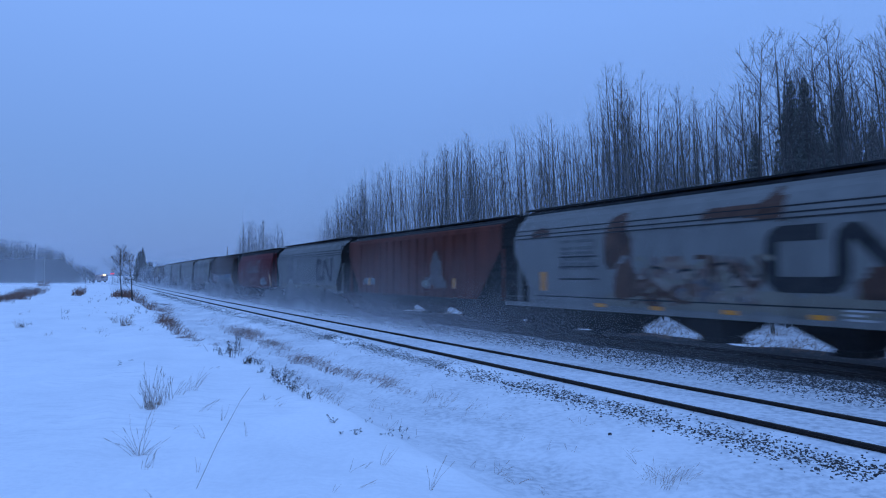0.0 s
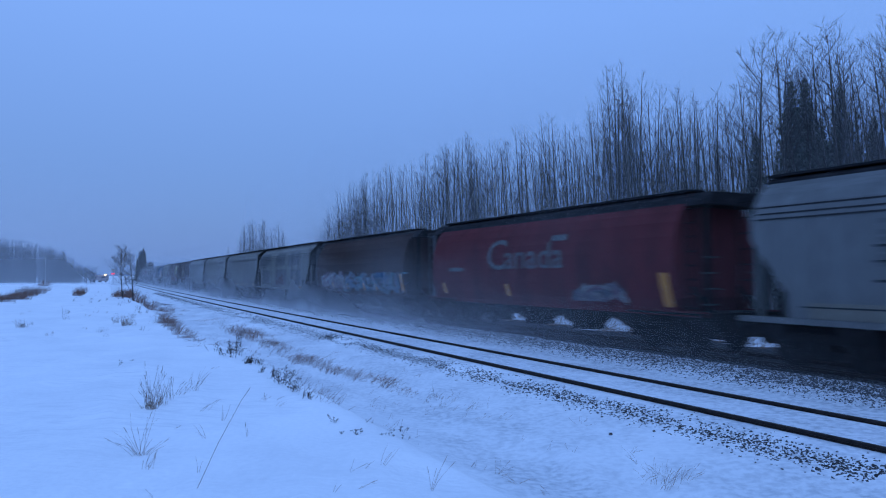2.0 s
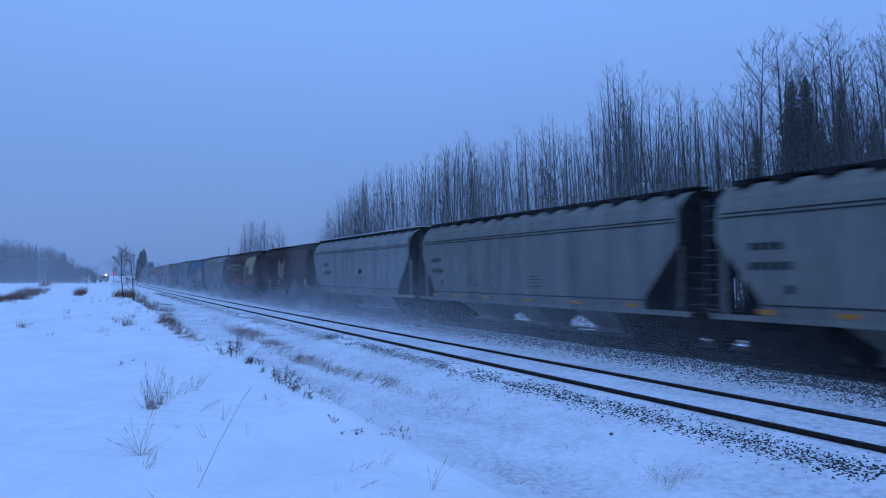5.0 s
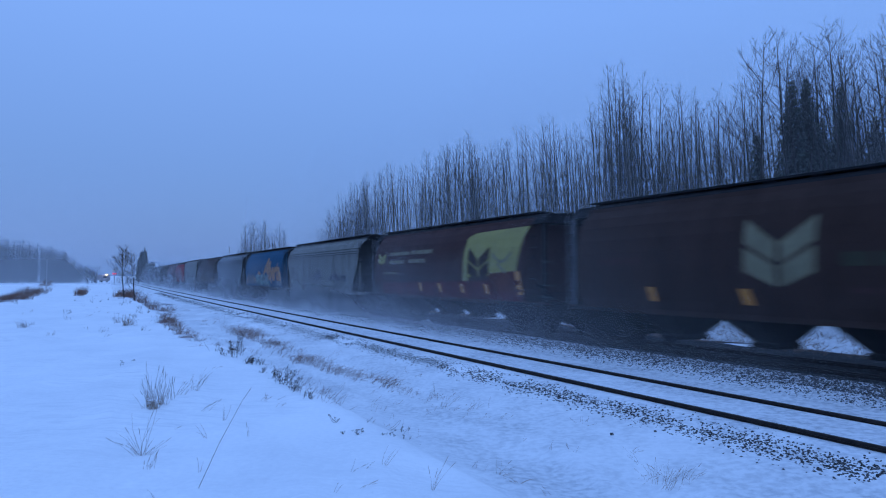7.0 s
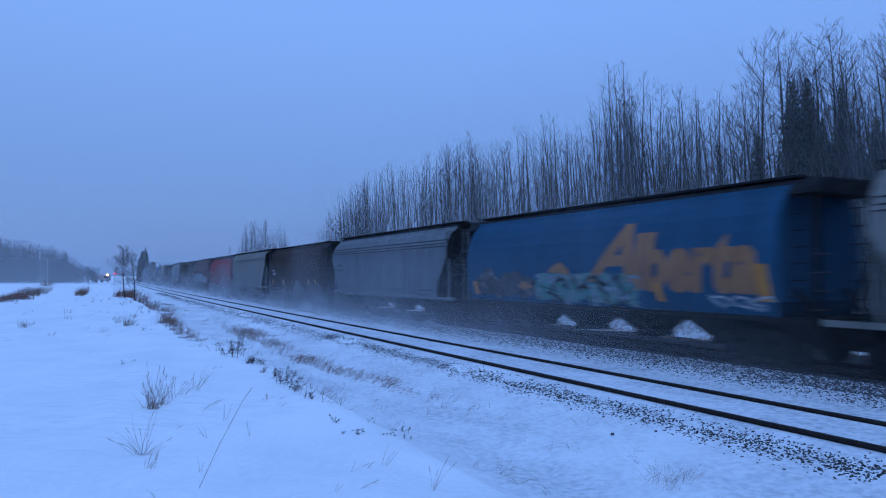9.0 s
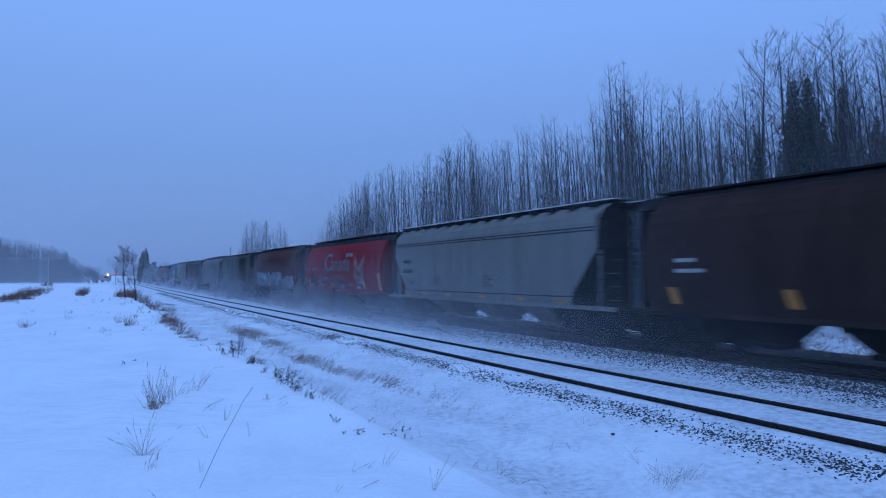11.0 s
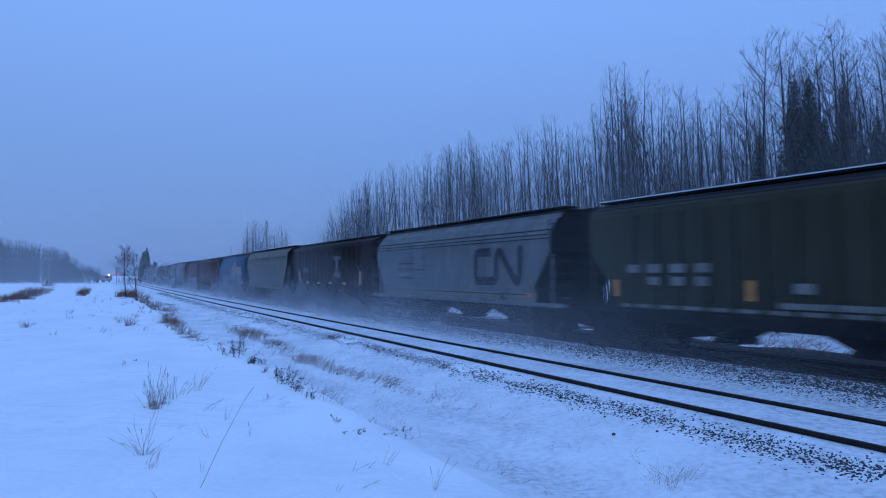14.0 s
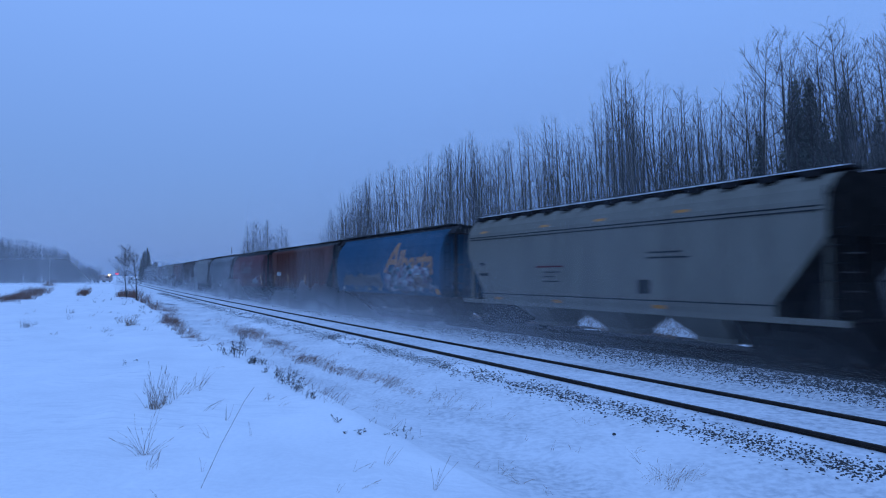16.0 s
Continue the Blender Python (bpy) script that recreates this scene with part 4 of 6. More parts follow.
        side.scrawl(8.4, 13.9, 1.25, 2.5, 91, (WHITE, PALE_BLUE, PLUM, INK), "white and blue graffiti letters", 1.0, .07)
        side.ragged("graffiti", 1.2, 7.9, 1.4, 2.3, TAGS["dark"], "dull brown overspray", 95, .5)
        for u in (1.0, 3.2, 5.4, 7.0):
            side.bar("reflector", u, u + .4, 1.3, 1.45, YELLOW_PALE if u > 3 else WHITE, "small pale sill mark")
        tapes(side, (14.25,), 1.25, 1.5, .4)
    elif i == 24:
        for u in (1.5, 6.0, 11.0):
            side.bar("reflector", u, u + .24, 1.5, 2.2, ORANGE, "upright orange tape", .09)
        side.bar("marking", 2.4, 3.8, 2.1, 2.4, WHITE, "", .09)
    elif i == 9:
        for k in range(7):
            side.bar("marking", 2.3 + .23 * k, 2.48 + .23 * k, 2.2, 2.44, INK)
        for k in range(4):
            side.bar("marking", 2.3 + .26 * k, 2.5 + .26 * k, 2.72, 2.94, INK)
        bars(side, 4.4, 4.9, 2.55, 2, PAINTS["patched_grey"], .05, .08)
        side.bar("marking", 8.9, 9.5, 2.2, 2.5, RUST, "small rust-red mark")
        bars(side, 8.6, 9.8, 1.7, 3, INK, .04, .1)
        tapes(side, (1.4, 4.4, 7.4, 10.4, 13.2), 1.2, 1.32, .5, 0)
    elif i == 16 or i in (7, 8):
        for k in range(5):
            side.bar("marking", 1.0 + .24 * k, 1.19 + .24 * k, 2.25, 2.44, INK)
        for k in range(4):
            side.bar("marking", 1.0 + .24 * k, 1.19 + .24 * k, 2.72, 2.9, INK)
        for u in (4.4, 8.9):
            bars(side, u, u + .8, 1.72, 4, INK, .03, .09)
        side.bar("marking", 2.0, 2.2, 1.7, 1.9, INK, "")
        tapes(side, (1.2, 3.2, 5.6, 8.6, 11.4, 14.0), 1.2, 1.32, .5, 0)
    elif i == 13:
        side.words("A", 7.8, 10.1, 2.0, 1.62, LETTER_ORANGE, "tall orange initial", .03, .35)
        side.words("lberta", 9.95, 14.3, 1.78, 1.5, LETTER_ORANGE, "big orange lettering", .05, .12)
        side.ragged("graffiti", .3, 5.2, 1.2, 2.4, TAGS["dark"], "dull brown overspray along the sill", 45, .5, more=-.004)
        side.ragged("graffiti", 4.9, 10.1, 1.15, 2.2, TAGS["green"], "block graffiti along the sill", 41 + i, .7)
        side.scrawl(5.0, 10.0, 1.2, 2.1, 93, (TEAL, PALE_BLUE, INK), "green block graffiti letters", .85, .07)
        side.ragged("emblem_panel", 5.8, 6.9, 2.15, 2.6, LETTER_ORANGE, "", 43, .5, more=.004)
        side.ragged("emblem_panel", 3.9, 4.7, 1.6, 2.1, LETTER_ORANGE, "", 44, .5, more=.004)
        side.scrawl(12.9, 14.5, 1.3, 1.65, 94, (WHITE, PALE_BLUE), "pale graffiti", .6, .06)
        tapes(side, (.6, 10.9), 1.4, 1.9)
        tapes(side, (14.25,), 1.5, 2.4, .36)
    elif i == 14:
        bars(side, 1.2, 2.2, 2.4, 2, INK, .1, .18)
    elif i == 17:
        side.words("C", 4.55, 5.95, 2.42, 1.15, PAINTS["light_grey"], "white script initial", .008)
        side.words("anada", 5.85, 9.65, 2.44, .95, PAINTS["light_grey"], "white script lettering", .008)
        side.bar("lettering", 8.7, 9.05, 3.28, 3.5, PAINTS["pale_grey"], "small pale flag mark")
        side.bar("lettering", 9.12, 9.45, 3.28, 3.5, PAINTS["beige_grey"], "small pale flag mark")
        side.bar("lettering", 9.52, 9.85, 3.28, 3.5, PAINTS["pale_grey"], "small pale flag mark")
        sheaf(side, 10.35, 12.05, 1.6, 3.35, FADED_WHEAT)
        side.scrawl(3.5, 9.1, 1.32, 2.1, 96, (PLUM, PAINTS["patched_grey"], PAINTS["dull_red"]), "faint washed-out graffiti", .95, .08)
        side.scrawl(10.7, 12.3, 1.3, 1.95, 97, (PAINTS["patched_grey"], PALE_BLUE), "faint pale graffiti", .8, .08)
        lettered_row(side, .5, 1.0, 2.5, .16, PAINTS["patched_grey"], 21)
        lettered_row(side, 1.6, 3.0, 2.5, .14, PAINTS["patched_grey"], 22)
        side.ragged("painted_patch", 1.0, 2.6, 1.4, 2.3, PAINTS["maroon"], "dark grimy patch", 23, .7)
        tapes(side, (.9, 3.4, 6.1, 11.9), 1.35, 1.85, .28)
        tapes(side, (14.3,), 1.3, 2.25, .36)
    elif i == 18:
        for u0, u1, z1, seed in ((1.3, 7.1, 2.4, 61), (7.3, 11.4, 2.4, 67), (11.8, 14.6, 2.05, 71)):
            side.ragged("graffiti", u0, u1, 1.1, z1, TAGS["cool"], "blue and dark graffiti ground", seed, .62)
            side.scrawl(u0 + .05, u1, 1.15, z1 - .05, seed, (WHITE, INK, PALE_BLUE, TEAL) if u0 < 11 else (PALE_BLUE, PLUM, WHITE), "blue and white graffiti letters", 1.0, .085)
        tapes(side, (.7, 3.4, 6.0, 8.9, 11.5), 1.3, 1.6, .22)
        tapes(side, (14.4,), 1.25, 2.15, .3)
    elif i == 19:
        for u, wide, z in ((1.9, .5, 2.2), (2.7, .55, 2.2), (3.6, .55, 2.2), (4.5, .5, 2.2), (2.75, .45, 1.85), (3.65, .45, 1.85), (4.5, .45, 1.85), (7.4, .5, 1.7), (10.0, .75, 1.7)):
            side.bar("marking", u, u + wide, z, z + .24, PAINTS["grey"], "small pale data block", .09)
        for u in (1.3, 6.1):
            side.bar("reflector", u, u + .24, 1.5, 2.0, ORANGE, "orange reflective tape", .09)
        lettered_row(side, 7.0, 15.0, 1.35, .14, PAINTS["grey"], 31, .09)
        side.bar("painted_patch", 1.6, 15.2, 1.2, 1.3, PAINTS["grey"], "dusty lower sill edge", .02)
    elif i == 21:
        for u in (4.5, 7.25, 9.85, 12.65):
            side.bar("reflector", u, u + .55, 1.57, 1.69, AMBER, "small amber reflector", .09)
        side.bar("reflector", 15.65, 15.92, 1.55, 2.35, ORANGE, "upright orange tape", .09)
        side.bar("reflector", 2.5, 2.72, 1.6, 2.45, ORANGE, "upright orange tape", .09)
        for u, wide, z, high in ((3.5, .45, 2.62, .1), (3.5, .45, 2.45, .1), (3.5, .45, 2.28, .1), (4.2, .55, 2.4, .18)):
            side.bar("marking", u, u + wide, z, z + high, PAINTS["light_grey"], "", .09)
        side.bar("marking", 10.8, 12.2, 2.0, 2.3, FADED_FIGURE, "pale serif initial", .09)
        side.bar("marking", 11.25, 11.75, 2.3, 3.1, FADED_FIGURE, "", .09)
        side.bar("marking", 10.8, 12.2, 3.1, 3.37, FADED_FIGURE, "", .09)
    elif i == 22:
        for u in (1.0, 5.2, 8.2, 11.6):
            side.bar("reflector", u, u + .5, 3.82, 3.9, ORANGE, "orange reflective tape")
        side.bar("marking", 5.0, 6.6, 2.4, 2.46, PAINTS["dull_red"], "")
        bars(side, 5.4, 6.4, 1.9, 3, INK, .04, .12)
        bars(side, 10.6, 12.2, 2.6, 2, INK, .05, .1)
        side.bar("marking", 10.2, 10.7, 1.6, 2.0, INK, "black data panel")
        bars(side, 1.0, 1.7, 2.1, 2, INK, .12, .3)
        tapes(side, (2.2, 6.0, 10.8), 1.2, 1.3, .5, 0)
    elif i > 0:
        bars(side, 1.2, 2.2, 2.2, 2, INK if KINDS[i][0] in ("flat", "tall") else WHITE, .1, .18)
        if KINDS[i][0] == "cyl":
            tapes(side, (1.0, 4.6, 8.4, 12.0, 13.7), 1.35, 1.8, .3)


FADED_FIGURE = material("washed_out_spray_paint", (0.052, 0.038, 0.036), (0.105, 0.084, 0.081), rough=.7, scale=2.5, fine=14, bump=.05)
FADED_WHEAT = material("faded_wheat_paint", (.16, .05, .04), (.24, .105, .075), rough=.65, scale=2, fine=12, bump=.05)
YELLOW_PALE = material("pale_straw_paint", (.125, .105, .055), (.19, .16, .085), rough=.65, scale=2, fine=12, bump=.05)
LETTER_ORANGE = material("orange_lettering_paint", (.24, .095, .035), (.38, .16, .055), rough=.6, scale=2, fine=14, bump=.05)


def build_train():
    ends = list(ENDS)
    while len(ends) < len(KINDS):
        ends.append(ends[-1] + 17.95)
    before = ends[0] - 17.95
    for i, (kind, paint) in enumerate(KINDS):
        length = ends[i] - (ends[i - 1] if i else before)
        label = f"{COLOUR_WORDS[paint]} {SHAPE_WORDS[kind]} hopper wagon {NOTES.get(i, 'rolling on the far track')}"
        base, side, hl = hopper_car(kind, paint, length, label, i in (9, 16, 19, 22, 26, 31, 33, 37))
        decorate(i, side, hl)
        TRAIN.append((base, ends[i] - hl))


build_train()


# ---- bare aspens ----
def bare_tree(rng, height, thick=.06, first=.25, spread=.2, boughs=28, shoots=5, twigs=2, sides=6, fork=0.0, wide=1.0, fine=1.0, wander=1.0):
    """Trunk and branches of a leafless tree: limbs leave at a wide angle, bow upward and split into shoots and twigs."""
    trunk, crown = Builder(), Builder()
    n = 9
    spine, p, d = [Vector((0, 0, 0))], Vector((0, 0, 0)), Vector((0, 0, 1))
    for k in range(n):
        d = (d + Vector((rng.normal(0, .025), rng.normal(0, .025), .1)) * wander).normalized()
        p = p + d * height / n
        spine.append(p)
    rise = height / spine[-1].z
    spine = [Vector((q.x, q.y, q.z * rise)) for q in spine]
    trunk.tube(spine, [thick * (1 - k / n) ** .8 + .006 * fine for k in range(n + 1)], sides)
    leaders = [(spine, 0.0, 1.0)]
    if fork:      # a second leader that leaves the trunk and climbs beside it
        k = int(n * fork)
        an = rng.uniform(0, 6.28)
        out = Vector((math.cos(an), math.sin(an), 0))
        second = [spine[k]]
        for j in range(1, 6):
            second.append(second[-1] + (out * (.55 - .1 * j) + Vector((rng.normal(0, .05), rng.normal(0, .05), 1))).normalized() * (height - spine[k].z) * .185)
        trunk.tube(second, [thick * (1 - fork) * .75 * (1 - j / 5.6) + .006 * fine for j in range(6)], sides)
        leaders.append((second, fork, .93))
    for line, start, end in leaders:
        m = len(line) - 1
        count = boughs if line is spine else int(boughs * (1 - start) * .7)
        lo = max(first, start + .06)
        turn = rng.uniform(0, 6.28)
        for k in range(count):
            f = lo + (.99 * end - lo) * ((k + rng.random()) / count) ** .85
            g = (f - start) / (end - start) * m
            i = min(m - 1, int(g))
            root = line[i].lerp(line[i + 1], g - i)
            turn += 2.4 + rng.normal(0, .4)
            out = Vector((math.cos(turn), math.sin(turn), 0))
            up = (1 - f) / (1 - first)
            length = height * spread * (.17 + .8 * up ** .6) * (1 - 1.6 * max(0, up - .7)) * rng.uniform(.5, 1.2)
            tilt = radians(rng.uniform(34, 62) * wide * (.84 + .16 * up))
            d = out * math.sin(tilt) + Vector((0, 0, math.cos(tilt)))
            pts = [root]
            for j in range(4):
                d = (d + Vector((0, 0, .13)) + Vector(rng.normal(0, .11, 3))).normalized()
                pts.append(pts[-1] + d * length / 4)
            r = thick * (.2 + .22 * up) * min(1, length / (.13 * height)) * .42 + .0045 * fine
            crown.tube(pts, [r, r * .8, r * .6, r * .42, .004 * fine], 3, cap=False)
            side_sign = 1
            here = max(1, round(shoots * (.35 + .65 * min(1, up * 2.5))))
            for j in range(here):
                g = 4 * (.18 + .8 * (j + rng.random()) / here)
                i = min(3, int(g))
                q = pts[i].lerp(pts[i + 1], g - i)
                axis = (pts[i + 1] - pts[i]).normalized()
                across = axis.cross(Vector((0, 0, 1))).normalized() * side_sign
                side_sign = -side_sign
                e = (axis + (across + Vector(rng.normal(0, .45, 3))) * rng.uniform(.5, .95) + Vector((0, 0, .25))).normalized()
                tl = length * (1.08 - g / 4) * rng.uniform(.35, .65) + .05 * length + .04
                mid, tip = q + e * tl * .5, q + (e + Vector((0, 0, .18))) * tl
                crown.tube([q, mid, tip] if twigs > 1 else [q, tip], [.0075 * fine, .006 * fine, .0035 * fine] if twigs > 1 else [.0075 * fine, .0035 * fine], 3, cap=False)
                for _ in range(twigs):
                    a = q.lerp(tip, rng.uniform(.25, .95))
                    w = (e + Vector(rng.normal(0, .55, 3)) + Vector((0, 0, .25))).normalized()
                    crown.tube([a, a + w * (tl * rng.uniform(.3, .55) + .02)], [.005 * fine, .003 * fine], 3, cap=False)
    return trunk, crown


def aspen(seed, height, label, **more):
    rng = np.random.default_rng(seed)
    trunk, crown = bare_tree(rng, height, **more)
    base = tagged(new("aspen_tree"), label, "tree", group="aspens behind the railway")
    part("trunk", trunk, BARK, base, smooth=True)
    part("crown", crown, TWIG, base)
    base["own_height"] = height
    return base


def spruce(seed, height, label):
    """Dark conifer: drooping whorls of needle sprays round a straight trunk."""
    rng = np.random.default_rng(seed)
    base = tagged(new("spruce_tree"), label, "tree", group="spruces")
    part("trunk", Builder().tube([(0, 0, 0), (0, 0, height * .5), (0, 0, height)], [.16, .1, .015], 7), BARK, base)
    b = Builder()
    z = height * .12
    while z < height * .99:
        f = z / height
        reach = (.135 * height * (1 - f) ** .85 + .1) * rng.uniform(.75, 1.15)
        count = 13 if f < .85 else 8
        turn = rng.uniform(0, 6.3)
        for k in range(count):
            az = turn + 2 * math.pi * k / count + rng.normal(0, .18)
            r = reach * rng.uniform(.6, 1.15)
            out, side = Vector((math.cos(az), math.sin(az), 0)), Vector((-math.sin(az), math.cos(az), 0))
            for j in range(6):
                g0, g1 = j / 6, (j + 1.5) / 6
                droop = -.35 * r * g1 + .2 * r * g1 * g1
                a = Vector((0, 0, z)) + out * r * g0 + Vector((0, 0, -.35 * r * g0 + .2 * r * g0 * g0))
                tip = Vector((0, 0, z + droop)) + out * r * min(g1, 1.05)
                w = .22 * r * (1.1 - g0) + .09
                for sgn in (-1, 1):
                    e = tip + side * sgn * w * rng.uniform(.6, 1.3) + Vector((0, 0, rng.uniform(-.3, .02)))
                    i = len(b.v)
                    b.v += [tuple(a), tuple(e), tuple(tip + Vector((0, 0, -.05 + .06 * rng.random())))]
                    b.f.append((i, i + 1, i + 2))
        z += .17 + .09 * (1 - f) + .05 * rng.random()
    part("needles", b, NEEDLE, base, "dark green needle sprays")
    return base


ASPEN_LABEL = "tall leafless aspen with grey trunk and rising twigs"
SLIM_LABEL = "slender leafless aspen standing close among others"
# full trees for the near wood, lighter ones for its far end, wide open crowns beside the spruces
POPLARS = [aspen(100 + k, h, ASPEN_LABEL, spread=sp, boughs=n, first=f, thick=.07 + .008 * (k % 4), shoots=5, twigs=2, fork=fk, fine=.68) for k, (h, sp, n, f, fk) in enumerate(
    ((15.0, .16, 30, .36, 0), (14.2, .19, 30, .34, 0), (13.4, .14, 28, .4, 0), (15.6, .13, 30, .42, 0), (12.6, .18, 28, .34, .6), (14.6, .17, 30, .36, 0), (11.6, .17, 28, .32, 0), (13.8, .14, 28, .4, 0)))]
SLIM = [aspen(120 + k, h, SLIM_LABEL, spread=sp, boughs=24, first=f, thick=.062 + .009 * (k % 3), shoots=4, twigs=2, sides=5, fork=fk, fine=.72, wide=1.12) for k, (h, sp, f, fk) in enumerate(
    ((14.0, .16, .48, 0), (13.0, .18, .42, 0), (12.2, .17, .42, 0), (13.6, .14, .5, 0), (11.4, .18, .4, 0), (12.8, .15, .48, 0)))]
OPEN = [aspen(140 + k, 14.6, "leafless poplar with wide open crown of limbs", spread=sp, boughs=28, shoots=6, twigs=3, first=.4, thick=.11, wide=1.1, fork=fk, fine=1.0, wander=1.5) for k, (sp, fk) in enumerate(((.30, 0), (.25, .6), (.32, 0)))]
CLUMP = [aspen(160 + k, 12.0, "leafless aspen of a small clump beyond the train", spread=.2 + .03 * k, boughs=24, shoots=4, twigs=1, first=.2, thick=.08, sides=5, fine=1.7, wide=1.2) for k in range(3)]
SPRUCE_A = spruce(7, 11.6, "dark green spruce among bare aspens")
SPRUCE_B = spruce(8, 11.0, "dark green spruce among bare aspens")
SPRUCE_C = spruce(9, 8.2, "dark green spruce among bare aspens")


def plant(tree, x, y, scale=1.0, turn=0.0, used=set()):
    """Sets a tree on the ground: the model itself first, then copies."""
    m = Matrix.Translation((x, y, on_ground(x, y) - .1)) @ Matrix.Rotation(turn, 4, "Z") @ Matrix.Scale(scale, 4)
    if tree.name in used:
        return copy_thing(tree, m @ Matrix.Scale(1 / tree.scale.x, 4))
    used.add(tree.name)
    tree.matrix_basis = m
    return tree


def ahead(px, depth):
    """Plan place at a depth along a bearing (tangent times 1250)."""
    return (px * depth / 1250, depth)


SKYLINE = ((540, 562, 590, 645, 720, 790, 830, 860, 890, 922, 945, 985, 1040, 1080, 1098, 1145, 1175, 1195, 1230, 1262, 1290, 1312, 1330, 1345, 1394, 1430, 1485, 1535, 1620),
           (70, 92, 133, 194, 211, 242, 267, 263, 244, 262, 284, 294, 303, 350, 390, 352, 338, 345, 346, 342, 330, 322, 348, 408, 440, 424, 452, 428, 450))      # treetops: bearing and rise


def treetop(bearing, y):
    """Height at which the wood's skyline stands at a bearing and depth."""
    return float(np.interp(bearing, *SKYLINE)) * y / 1250 + 2.12


def lean(rng, x, y, tree, height, towards=-.07):
    """Plants a tree of a height with the lean that the whole wood has."""
    ob = plant(tree, x, y, float(np.clip(height / tree["own_height"], .35, 1.7)), rng.uniform(0, 6.28))
    ob.matrix_basis = Matrix.Translation(ob.matrix_basis.translation) @ Matrix.Rotation(towards + rng.normal(0, .024), 4, "Y") @ Matrix.Rotation(rng.normal(0, .03), 4, "X") @ Matrix.Translation(-ob.matrix_basis.translation) @ ob.matrix_basis
    return ob


def in_wood(bearing, lat):
    """Plan place at which a bearing meets a row of the wood, and how far along the line that is."""
    near, beyond = 4.0, 135.0
    for _ in range(30):
        s = (near + beyond) / 2
        x, y, _h = rail_place(s, lat)
        near, beyond = (s, beyond) if x / y * 1250 + 784 > bearing else (near, s)
    return x, y, s


def build_forest():
    rng = np.random.default_rng(5)
    # front of the wood, tree by tree
    count = 285
    for k in range(count):
        bearing = 556 + 1084 * ((k + rng.random()) / count) ** 1.05
        lat = 20.5 + 11 * rng.random() ** 1.3
        x, y, s = in_wood(bearing, lat)
        if 1284 < bearing < 1322 and rng.random() < .3 or 1325 < bearing < 1520 and rng.random() < .62 or bearing > 1520 and rng.random() < .4:
            continue
        high = treetop(bearing, y) * (rng.uniform(.88, 1.0) if rng.random() < .5 else rng.uniform(.66, .88))
        lean(rng, x, y, POPLARS[int(rng.integers(len(POPLARS)))] if s < 52 else SLIM[int(rng.integers(len(SLIM)))], high, -.07 if s < 60 else -.035)
    # the small clump past the end of the wood
    for k in range(36):
        px = 422 + 84 * (k + .5 * rng.random()) / 36 - 784
        x, y = ahead(px, 128 + 14 * rng.random())
        lean(rng, x, y, CLUMP[k % 3], (9.4 + 3.4 * rng.random()) * (1.06 - .5 * (k / 36 - .4) ** 2), 0)
    for k, (px, d, rise) in enumerate(((1348, 31.5, 410), (1397, 33.0, 442), (1486, 31.5, 453), (1585, 26.5, 440), (1327, 34, 345), (1440, 38.5, 424), (1512, 33.5, 415), (1540, 30.5, 428), (1358, 38, 385),
                                       (1455, 36, 405), (1560, 34, 440), (1108, 43, 390), (1150, 45, 350), (955, 52, 284), (1080, 47, 350), (1229, 39, 342), (1262, 38, 338), (1196, 41, 336), (832, 62, 268))):
        x, y = ahead(px - 784 + .045 * rise, d)
        lean(rng, x, y, OPEN[k % 3] if px > 1325 else POPLARS[k % 8], rise * d / 1250 + 2.3, -.045)
    for tree, px, d, sc in ((SPRUCE_A, 1403, 35.5, 1.08), (SPRUCE_B, 1429, 36.5, 1.18), (SPRUCE_A, 1491, 37, 1.08), (SPRUCE_C, 1340, 36, 1.22), (SPRUCE_C, 1458, 38, 1.2), (SPRUCE_B, 1376, 39, .8), (SPRUCE_C, 1445, 37, 1.3)):
        x, y = ahead(px - 784, d)
        plant(tree, x, y, sc, px * 1.7)
    for k in range(15):      # spruces deeper in the wood
        px = 1400 + 220 * (k + rng.random()) / 15
        x, y = ahead(px - 784, rng.uniform(38, 44))
        plant((SPRUCE_A, SPRUCE_B, SPRUCE_C)[k % 3], x, y, ((441 - rng.uniform(150, 235)) * y / 1250 + 2.5) / (11.6, 11.0, 8.2)[k % 3], k * 1.3)
    for px, d, sc in ((241, 268, .85), (245, 260, 1.05), (248, 266, 1.1), (252, 271, 1.22), (255, 263, 1.05)):
        x, y = ahead(px - 784, d)
        plant(SPRUCE_B, x, y, sc, px)


build_forest()


